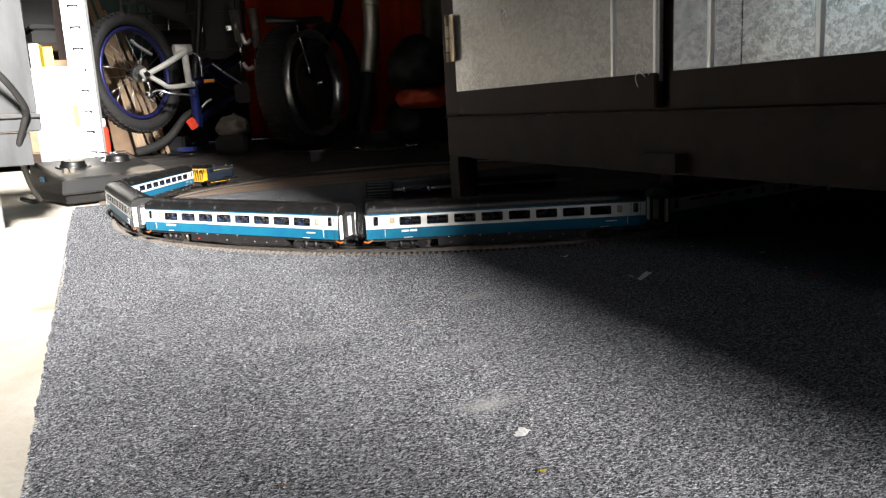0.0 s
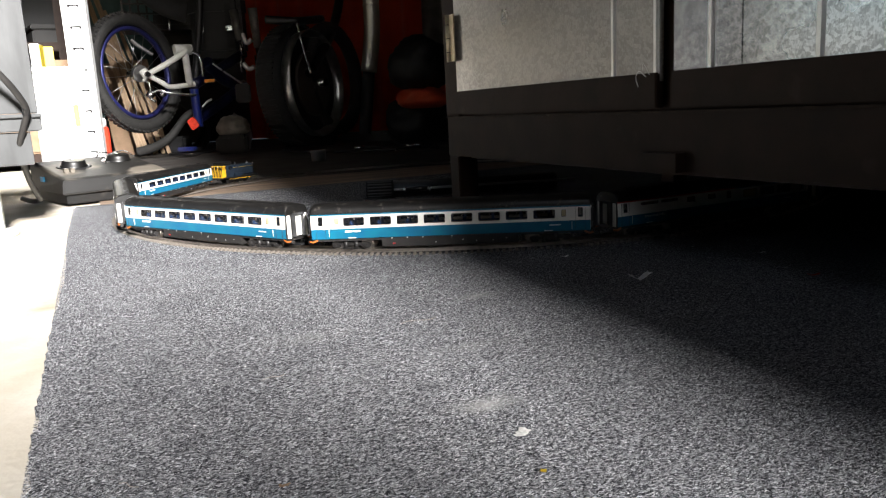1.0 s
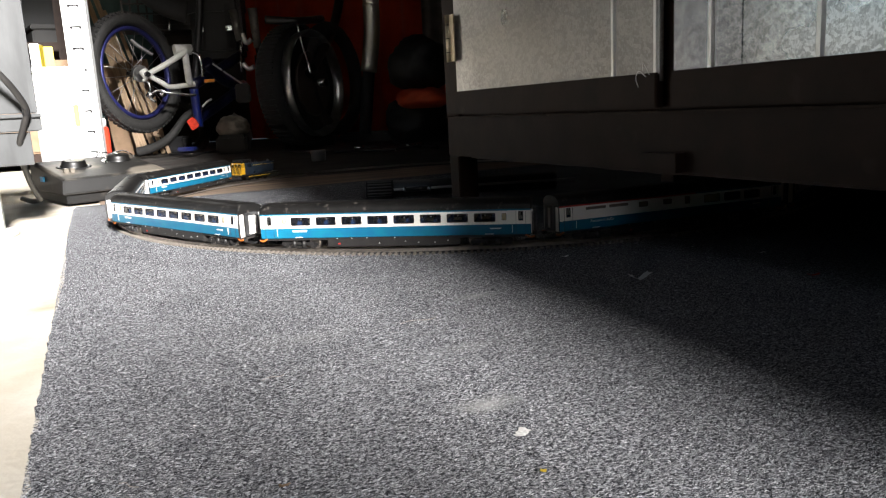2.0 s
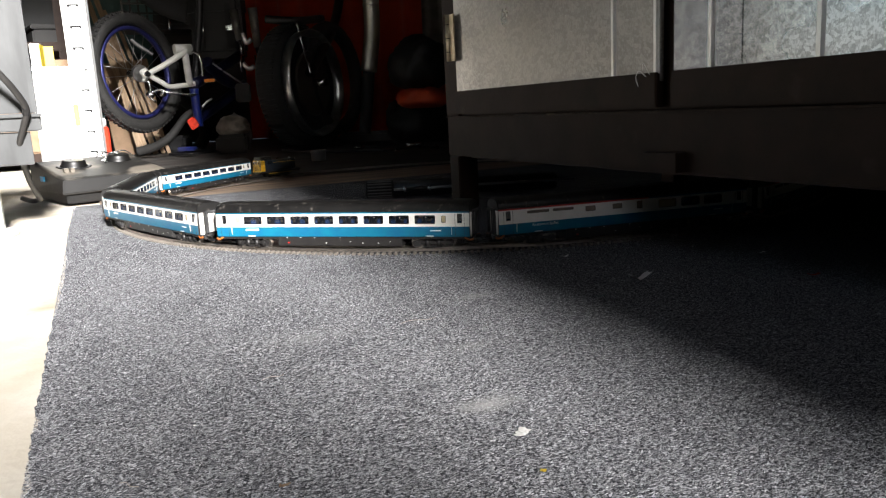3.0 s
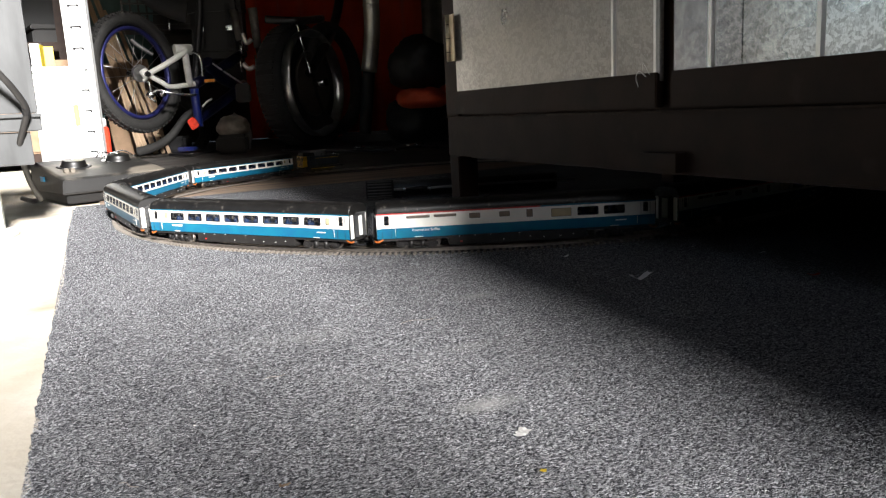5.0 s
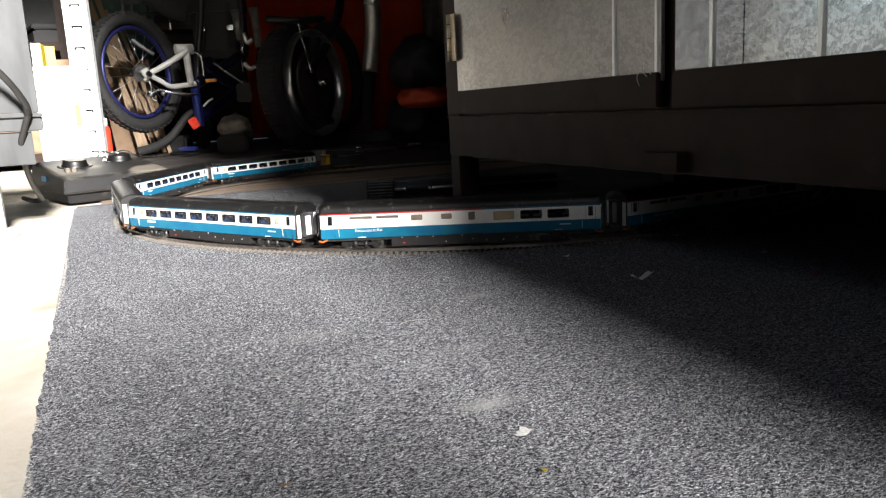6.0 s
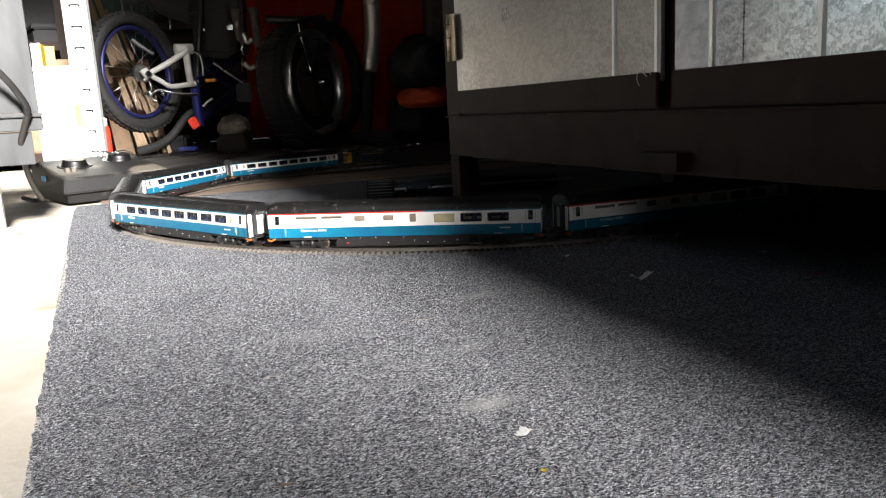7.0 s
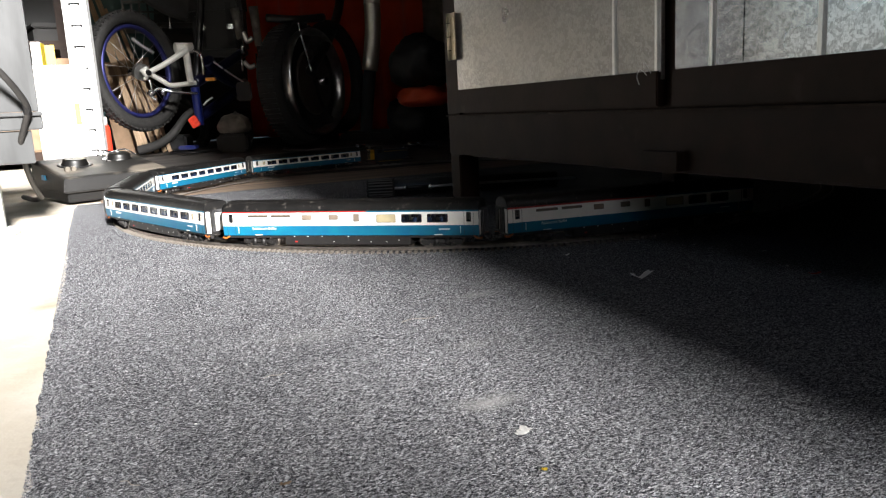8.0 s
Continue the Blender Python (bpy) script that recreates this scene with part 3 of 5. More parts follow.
def shunter():
    """A six-wheeled diesel shunter: cab behind (-x), long bonnet in front."""
    t = thing("model_locomotive", Matrix(), "blue model diesel shunter with a yellow striped cab end", "model locomotive")
    part("frame", box(-0.057, 0.057, -0.0165, 0.0165, 0.0175, 0.0205, 0.0006), M_BLACK, t)
    part("bonnet", box(-0.016, 0.050, -0.0115, 0.0115, 0.0205, 0.0455, 0.003), M_LOCO, t, "dark blue bonnet")
    part("radiator", box(0.050, 0.0525, -0.010, 0.010, 0.022, 0.043, 0.0006), M_BLACK, t)
    bm = box(-0.050, -0.016, -0.0168, 0.0168, 0.0205, 0.0470, 0.0012)
    part("cab", bm, M_LOCO, t, "dark blue cab")
    part("cab_roof", box(-0.0515, -0.0145, -0.0165, 0.0165, 0.0470, 0.0545, 0.0035), M_ROOF, t)
    for i in range(7):
        y = -0.0145 + i * 0.0048
        part("stripe", box(-0.0512, -0.0500, y - 0.0010, y + 0.0010, 0.0215, 0.0465, 0.0002, Matrix.Translation((0, y, 0.034)) @ Matrix.Rotation(0.3, 4, "X") @ Matrix.Translation((0, -y, -0.034))), M_BLACK, t, "black warning stripe")
    part("end_panel", box(-0.0506, -0.0498, -0.0168, 0.0168, 0.0205, 0.0470), M_YELLOW, t, "yellow cab end")
    for y in (-0.011, 0.0, 0.011):
        part("cab_window", box(-0.0516, -0.0508, y - 0.0038, y + 0.0038, 0.0375, 0.0445, 0.0005), M_GLASS, t)
    for side in (-1, 1):
        part("side_panel", box(-0.0495, -0.0400, side * 0.0169 - 0.0003, side * 0.0169 + 0.0003, 0.0215, 0.0465), M_YELLOW, t, "yellow wrap of the cab end")
        for x in (-0.044, -0.026):
            part("cab_window", box(x - 0.0055, x + 0.0055, side * 0.0171 - 0.0003, side * 0.0171 + 0.0003, 0.0370, 0.0445, 0.0005), M_GLASS, t)
        for x in (-0.008, 0.006, 0.020, 0.034):
            part("bonnet_door", box(x - 0.0058, x + 0.0058, side * 0.0117 - 0.0003, side * 0.0117 + 0.0003, 0.0235, 0.0425, 0.0002), M_LOCO, t)
        part("battery_box", box(-0.012, 0.012, side * 0.0145 - 0.002, side * 0.0145 + 0.002, 0.0205, 0.0275, 0.0006), M_LOCO, t)
        part("handrail", rod((-0.014, side * 0.0125, 0.0400), (0.049, side * 0.0125, 0.0400), 0.0004, n=6), M_YELLOW, t)
        part("running_edge", box(-0.030, 0.034, side * 0.0167 - 0.0003, side * 0.0167 + 0.0003, 0.0152, 0.0162), M_YELLOW, t, "thin yellow edge line")
        part("coupling_rod", box(-0.030, 0.030, side * 0.0163 - 0.0006, side * 0.0163 + 0.0006, 0.0125, 0.0150, 0.0003), M_UNDER, t)
        part("step", box(-0.056, -0.049, side * 0.0150 - 0.0015, side * 0.0150 + 0.0015, 0.0085, 0.0100), M_BLACK, t)
        part("step", box(0.049, 0.056, side * 0.0150 - 0.0015, side * 0.0150 + 0.0015, 0.0085, 0.0100), M_BLACK, t)
        for e in (-1, 1):
            part("buffer", rod((e * 0.057, side * 0.0115, 0.0180), (e * 0.0625, side * 0.0115, 0.0180), 0.0024), M_UNDER, t)
        for x in (-0.0235, 0.0, 0.0235):
            bm = rod((x, side * 0.0070, 0.0150), (x, side * 0.0094, 0.0150), 0.0090, n=24)
            add_rod(bm, (x, side * 0.0094, 0.0150), (x, side * 0.0155, 0.0150), 0.0022, n=10)
            part("wheel", bm, M_UNDER, t)
        for e in (-1, 1):
            part("marker_lamp", rod((e * 0.0525, side * 0.008, 0.0450), (e * 0.0535, side * 0.008, 0.0450), 0.0012), M_LETTER, t)
    part("exhaust", rod((0.012, 0.006, 0.0450), (0.012, 0.006, 0.0500), 0.0022), M_BLACK, t)
    part("horn", rod((0.040, 0, 0.0450), (0.044, 0, 0.0480), 0.0016, 0.0022), M_STEEL, t)
    return t


loco = shunter()

# ---- the cabinet over the track: black steel frame, galvanised doors ----
def galvanised(name, light, dark, rough, cell, dust):
    """Hot-dip zinc: angular spangle in light and dark greys at two sizes, dulled by dust and pale specks."""
    m = mat(name, light, rough, 0.85, scale=20)
    t = m.node_tree
    b = t.nodes["Principled BSDF"]
    co = t.nodes.new("ShaderNodeTexCoord").outputs["Object"]

    def spangle(scale, stretch):
        mp = t.nodes.new("ShaderNodeMapping")
        mp.inputs["Scale"].default_value, mp.inputs["Rotation"].default_value = stretch, (0.7, 0, 0)
        t.links.new(co, mp.inputs[0])
        v = t.nodes.new("ShaderNodeTexVoronoi")
        v.distance, v.inputs["Scale"].default_value = "MANHATTAN", scale
        t.links.new(mp.outputs[0], v.inputs["Vector"])
        bw = t.nodes.new("ShaderNodeRGBToBW")
        t.links.new(v.outputs["Color"], bw.inputs[0])
        return bw.outputs[0], v.outputs["Distance"]

    def grain(scale, lo, hi, to_lo, to_hi):
        n = t.nodes.new("ShaderNodeTexNoise")
        n.inputs["Scale"].default_value, n.inputs["Detail"].default_value = scale, 8
        t.links.new(co, n.inputs["Vector"])
        r = t.nodes.new("ShaderNodeMapRange")
        for k, x in zip((1, 2, 3, 4), (lo, hi, to_lo, to_hi)):
            r.inputs[k].default_value = x
        t.links.new(n.outputs["Fac"], r.inputs[0])
        return r.outputs[0]

    def blend(fac, a, c, how="MIX"):
        x = t.nodes.new("ShaderNodeMix")
        x.data_type, x.blend_type = "RGBA", how
        for socket, value in ((x.inputs["Factor"], fac), (x.inputs[6], a), (x.inputs[7], c)):
            if isinstance(value, bpy.types.NodeSocket):
                t.links.new(value, socket)
            else:
                socket.default_value = value
        return x.outputs[2]

    big, edge = spangle(cell, (1, 1, 1.5))
    fine, _ = spangle(cell * 2.7, (1, 1.7, 1))
    tone = blend(0.45, big, fine)
    ramp = t.nodes.new("ShaderNodeValToRGB")
    ramp.color_ramp.elements[0].position, ramp.color_ramp.elements[1].position = 0.32, 0.68
    ramp.color_ramp.elements[0].color, ramp.color_ramp.elements[1].color = (*dark, 1), (*light, 1)
    t.links.new(tone, ramp.inputs[0])
    colour = blend(grain(7, 0.4, 0.7, 0.0, dust), ramp.outputs[0], (0.42, 0.4, 0.36, 1))
    colour = blend(grain(420, 0.70, 0.74, 0.0, 0.8), colour, (0.85, 0.82, 0.76, 1))
    t.links.new(colour, b.inputs["Base Color"])
    t.links.new(grain(9, 0.3, 0.7, rough - 0.08, rough + 0.12), b.inputs["Roughness"])
    bp = t.nodes.new("ShaderNodeBump")
    bp.inputs["Strength"].default_value, bp.inputs["Distance"].default_value = 0.08, 0.001
    t.links.new(big, bp.inputs["Height"])
    t.links.new(bp.outputs[0], b.inputs["Normal"])
    return m


M_RUSTY = mat("scuffed_brown_steel", (0.05, 0.033, 0.024), 0.55, second=(0.022, 0.014, 0.01), scale=60, bump=0.3, wear=(0.11, 0.085, 0.065), wear_at=0.6, wear_scale=40, spec=0.12)
M_PAPER = mat("paper", (0.85, 0.84, 0.82), 0.8, second=(0.74, 0.73, 0.71), scale=80)
# brighter than the sheet: the highlight on the ribs is put into the colour
M_RIB_LIT = mat("lit_rib_zinc", (0.95, 0.94, 0.9), 0.4, 0.7, second=(0.85, 0.84, 0.8), scale=50)
M_ZINC = galvanised("galvanised_sheet", (0.8, 0.81, 0.82), (0.42, 0.425, 0.43), 0.21, 190, 0.25)
M_ZINC_DUSTY = galvanised("dusty_zinc", (0.48, 0.46, 0.43), (0.34, 0.326, 0.304), 0.34, 150, 0.6)
# very dark for zinc: the frame's partial shade is put into this colour
M_ZINC_DARKENED = mat("darkened_zinc", (0.048, 0.05, 0.051), 0.5, 0.2, second=(0.016, 0.017, 0.0178), scale=9, bump=0.1, bump_scale=60, stretch=(2.5, 2.5, 0.5))


def ridge(bm, v, z0, z1, w, d):
    """A pressed rib standing d proud of the sheet, towards -x."""
    prof = [(0.0, v - w), (-d * 0.8, v - w * 0.45), (-d * 0.8, v + w * 0.45), (0.0, v + w)]
    lo, hi = [bm.verts.new((x, y, z0)) for x, y in prof], [bm.verts.new((x, y, z1)) for x, y in prof]
    for i in range(3):
        bm.faces.new((lo[i], hi[i], hi[i + 1], lo[i + 1]))
    bm.faces.new(lo)
    bm.faces.new(hi[::-1])
    bmesh.ops.recalc_face_normals(bm, faces=bm.faces)



def cabinet():
    """x = 0 is the front of the frame, y runs along it; it stands a little higher at the near end."""
    t = thing("steel_cabinet", at(0.494, 1.0545, 0.00785, -0.4) @ Matrix.Scale(0.95, 4), "black steel framed cabinet on legs with galvanised sheet doors", "cabinet")
    top = 0.95
    bm = box(0.0, 0.03, -1.40, -0.016, 0.0745, 0.1345, 0.0012)
    part("bottom_rail", bm, M_BLACK_STEEL, t, "black steel bottom rail, scuffed")
    part("rail_lip", box(-0.0045, 0.003, -1.40, -0.0165, 0.1342, 0.1362, 0.0007), M_RUSTY, t, "scuffed brown lip")
    bm, rng, row = bmesh.new(), random.Random(21), []
    for i in range(261):
        y = -1.395 + i * 0.005
        low = 0.0742 - 0.0016 * abs(noise.noise(Vector((y * 22, 3, 0)))) - 0.0022 * max(noise.noise(Vector((y * 7, 9, 0))), 0) - rng.uniform(0, 0.0006)
        row.append([bm.verts.new((x, y, z)) for x, z in ((-0.0006, 0.0760), (-0.0006, low), (0.0012, low), (0.0012, 0.0760))])
    for a, b in zip(row, row[1:]):
        for j in range(4):
            bm.faces.new((a[j], b[j], b[(j + 1) % 4], a[(j + 1) % 4]))
    bmesh.ops.recalc_face_normals(bm, faces=bm.faces)
    part("torn_edge", bm, M_BLACK_STEEL, t, "ragged edge of peeling paint under the rail")
    bm = tube([(-0.0115, -0.506, 0.1700), (-0.0150, -0.500, 0.1760), (-0.0140, -0.494, 0.1690), (-0.0120, -0.4955, 0.1610)], 0.00035, 5)
    add_tube(bm, [(-0.0115, -0.512, 0.1715), (-0.0145, -0.506, 0.1830), (-0.0130, -0.5035, 0.1760)], 0.00025, 5)
    part("thread", bm, M_PAPER, t, "pale loose thread caught on the door rail")
    part("corner_post", box(-0.002, 0.034, -0.060, -0.018, 0.1366, top, 0.0012), M_BLACK_STEEL, t)
    part("leg", box(0.0, 0.034, -0.050, -0.018, -0.0083, 0.0738, 0.0015), M_BLACK_STEEL, t, "black square tube leg")
    part("leg", box(0.0, 0.034, -1.40, -1.366, -0.018, 0.0738, 0.0012), M_BLACK_STEEL, t)
    part("leg", box(0.45, 0.484, -0.034, 0.0, -0.0083, 0.0738, 0.0012), M_BLACK_STEEL, t)
    part("leg", box(0.45, 0.484, -1.40, -1.366, -0.018, 0.0738, 0.0012), M_BLACK_STEEL, t)
    part("carcass", box(0.036, 0.484, -1.40, -0.0185, 0.076, top, 0.001), M_BLACK_STEEL, t)
    part("inner_panel", box(0.004, 0.012, -1.395, -0.0605, 0.1366, top - 0.01), M_BLACK_STEEL, t)
    bm = box(-0.010, 0.0, -0.546, -0.495, 0.080, 0.0945, 0.0008)
    add_box(bm, -0.014, 0.0, -0.552, -0.545, 0.0765, 0.0955, 0.0006)
    part("catch_plate", bm, M_BLACK_STEEL, t, "black steel catch plate on the rail")
    for v1, v0, ribs in ((-0.068, -0.5205, (-0.449, -0.5155)), (-0.540, -1.395, (-0.588, -0.70, -0.81, -0.95))):
        zinc = M_ZINC if v1 < -0.5 else M_ZINC_DUSTY
        d = part("door", box(-0.006, -0.001, v0, v1, 0.165, top - 0.02), zinc, t, "galvanised sheet door with pressed ribs")
        for r in ribs:
            bm = bmesh.new()
            ridge(bm, r, 0.166, top - 0.03, 0.0042, 0.0030)
            part("rib", bm, M_RIB_LIT, d, m=Matrix.Translation((-0.006, 0, 0)))
        if v1 < -0.5:
            part("seam", box(-0.0068, -0.006, -0.6235, -0.6205, 0.174, top - 0.03), M_ZINC, d, "folded sheet seam")
        part("door_rail", box(-0.011, 0.0, v0 + 0.0006, v1, 0.1392, 0.1735, 0.0012), M_BLACK_STEEL, d, "black steel door rail")
        part("door_rail", box(-0.011, 0.0, v0 + 0.0006, v1, top - 0.05, top - 0.01, 0.0012), M_BLACK_STEEL, d)
    for z in (0.2185, 0.72):
        h = part("hinge", rod((-0.0135, -0.061, z), (-0.0135, -0.061, z + 0.068), 0.0036), M_BRASS, t, "pale brass butt hinge")
        part("leaf", box(-0.0125, -0.0105, -0.0785, -0.0615, z, z + 0.068, 0.0004), M_BRASS, h)
        part("leaf", box(-0.0125, -0.0105, -0.0605, -0.050, z, z + 0.068, 0.0004), M_BRASS, h)
        for k in range(3):
            part("knuckle_gap", rod((-0.0135, -0.061, z + 0.013 + k * 0.02), (-0.0135, -0.061, z + 0.0142 + k * 0.02), 0.0038), M_BLACK, h)
    return t


cabinet()

# ---- more materials ----
M_ALU = mat("bare_aluminium", (0.8, 0.8, 0.79), 0.4, 0.3, second=(0.7, 0.7, 0.69), scale=40, bump=0.1)
M_WHITE_PLASTIC = mat("white_plastic", (0.8, 0.79, 0.76), 0.45, second=(0.72, 0.71, 0.67), scale=12)
M_YELLOW_LABEL = mat("yellow_label", (0.8, 0.6, 0.05), 0.5, scale=30)
M_CARD = mat("cardboard", (0.22, 0.14, 0.085), 0.85, second=(0.17, 0.11, 0.065), scale=25, bump=0.2)
M_PINE = mat("pine", (0.34, 0.23, 0.14), 0.65, second=(0.24, 0.16, 0.09), scale=30, bump=0.2, stretch=(6, 6, 0.4))
M_TEAL = mat("teal_board", (0.06, 0.12, 0.118), 0.7, scale=10)
M_TYRE = mat("tyre_rubber", (0.017, 0.016, 0.015), 0.75, second=(0.011, 0.0105, 0.01), scale=80, bump=0.5, wear=(0.045, 0.04, 0.035), wear_scale=20)
M_RIM_BLUE = mat("blue_rim", (0.022, 0.024, 0.11), 0.4, 0.5, second=(0.02, 0.022, 0.1), scale=40)
M_BIKE_WHITE = mat("bike_white", (0.46, 0.45, 0.42), 0.35, second=(0.36, 0.35, 0.325), scale=30, wear=(0.3, 0.27, 0.24), wear_at=0.68, wear_scale=25)
M_BIKE_BLUE = mat("bike_blue", (0.005, 0.013, 0.12), 0.3, second=(0.004, 0.009, 0.08), scale=30, coat=0.4)
# the bicycle's blue again, with the shade on the frame mixed in
M_BIKE_BLUE_SHADED = mat("bike_blue_shaded", (0.004, 0.007, 0.045), 0.35, second=(0.003, 0.004, 0.025), scale=30, coat=0.3)
M_CHROME = mat("chrome", (0.8, 0.8, 0.8), 0.18, 1.0, scale=60)
M_SATIN = mat("satin_tube", (0.62, 0.58, 0.52), 0.4, 0.9, second=(0.5, 0.46, 0.41), scale=14, bump=0.05)
M_FORK = mat("dull_fork", (0.17, 0.16, 0.145), 0.4, 0.3, second=(0.09, 0.085, 0.08), scale=40, wear=(0.05, 0.045, 0.04), wear_scale=30)
M_RED_SHEET = mat("red_plastic", (0.8, 0.1, 0.03), 0.5, second=(0.62, 0.07, 0.02), scale=6, bump=0.2)
M_REFLECTOR = mat("red_reflector", (0.8, 0.06, 0.03), 0.25, scale=90)
M_AMBER = mat("amber_reflector", (0.85, 0.3, 0.03), 0.3, scale=90)
M_RUBBER = mat("grey_cable", (0.03, 0.028, 0.027), 0.5, second=(0.02, 0.019, 0.018), scale=40, wear=(0.07, 0.065, 0.06), wear_scale=40)
M_CASE = mat("black_case", (0.005, 0.0044, 0.004), 0.4, second=(0.003, 0.0028, 0.0026), scale=30, wear=(0.03, 0.025, 0.021), wear_at=0.64, wear_scale=22, bump=0.1)
M_DUSTY = mat("dusty_black", (0.012, 0.011, 0.010), 0.5, second=(0.011, 0.0105, 0.01), scale=30, wear=(0.13, 0.113, 0.092), wear_at=0.49, wear_scale=11, bump=0.1, spec=0.25)
M_CLOTH = mat("beige_cloth", (0.34, 0.3, 0.26), 0.9, second=(0.17, 0.15, 0.13), scale=12, bump=0.6, bump_scale=30)
M_CRUMPLED = mat("crumpled_plastic", (0.24, 0.235, 0.225), 0.4, second=(0.09, 0.086, 0.082), scale=18, bump=1.0, bump_scale=22)
M_BAG = mat("black_bag", (0.012, 0.012, 0.013), 0.6, second=(0.007, 0.007, 0.008), scale=12, bump=0.5, bump_scale=20)
M_BLUE_STICKER = mat("blue_sticker", (0.05, 0.4, 0.75), 0.4, scale=50)
M_BROWN_DISC = mat("brown_cover", (0.045, 0.033, 0.026), 0.5, second=(0.05, 0.04, 0.033), scale=20)
# darkened to hold the shelves' shade; the grey also colours a block and cover
M_SHADED_RED = mat("shaded_red", (0.05, 0.007, 0.005), 0.7, scale=20)
M_DARK_GREY = mat("dark_grey", (0.018, 0.017, 0.016), 0.7, scale=20)
M_GREY_PLASTIC = mat("grey_plastic", (0.12, 0.12, 0.12), 0.5, scale=30)


# ---- the galvanised frame at the open front, with its cable ----
def left_frame():
    t = thing("galvanised_frame", at(-0.135, 1.245, 0), "sunlit galvanised sheet panel on a steel frame with a leg", "steel frame")
    part("sheet", box(-0.2, 0.068, 0.006, 0.010, 0.172, 0.41, 0.0008), M_ZINC_DARKENED, t, "galvanised sheet")
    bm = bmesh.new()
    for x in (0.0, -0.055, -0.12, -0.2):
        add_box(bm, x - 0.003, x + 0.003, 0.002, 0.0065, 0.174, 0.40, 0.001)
    part("rib", bm, M_ZINC_DARKENED, t)
    part("sheet_edge", box(0.062, 0.069, 0.002, 0.020, 0.172, 0.41, 0.001), M_ZINC_DARKENED, t)
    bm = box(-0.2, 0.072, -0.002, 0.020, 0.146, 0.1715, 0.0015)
    part("top_rail", bm, M_ZINC_DARKENED, t, "galvanised rail")
    part("rail_lip", box(-0.2, 0.074, -0.008, -0.002, 0.166, 0.1715, 0.0008), M_ZINC_DARKENED, t)
    part("lower_plate", box(-0.2, 0.056, 0.004, 0.010, 0.098, 0.1455, 0.0008), M_ZINC_DARKENED, t, "dull grey lower plate")
    bm = box(-0.040, 0.004, 0.002, 0.030, 0.0, 0.0975, 0.002)
    part("leg", bm, M_WHITE_PLASTIC, t, "pale leg")
    part("foot", prism([(-0.046, -0.004), (0.014, -0.004), (0.020, 0.034), (-0.046, 0.034)], -0.0055, 0.006, 0.001), M_WHITE_PLASTIC, t)


left_frame()


def cable():
    t = tagged(part("mains_cable", tube([(-0.6010, 1.0200, 0.2510), (-0.5870, 1.0400, 0.2240), (-0.5800, 1.0600, 0.2000), (-0.5800, 1.0800, 0.1760), (-0.5930, 1.0900, 0.1530), (-0.6080, 1.1000, 0.1270), (-0.6230, 1.1300, 0.0990), (-0.6550, 1.2000, 0.0630), (-0.6890, 1.2800, 0.0340),
                                         (-0.7310, 1.3600, 0.0200), (-0.7550, 1.3800, 0.0160), (-0.8120, 1.4500, 0.0150)], 0.0046, 12), M_RUBBER), "thick grey rubber cable hanging down to the floor", "cable")
    part("tape", tube([(-0.5800, 1.0770, 0.1800), (-0.5810, 1.0810, 0.1750), (-0.5830, 1.0830, 0.1700)], 0.0052, 12), M_BLACK, t, "black tape")


cable()


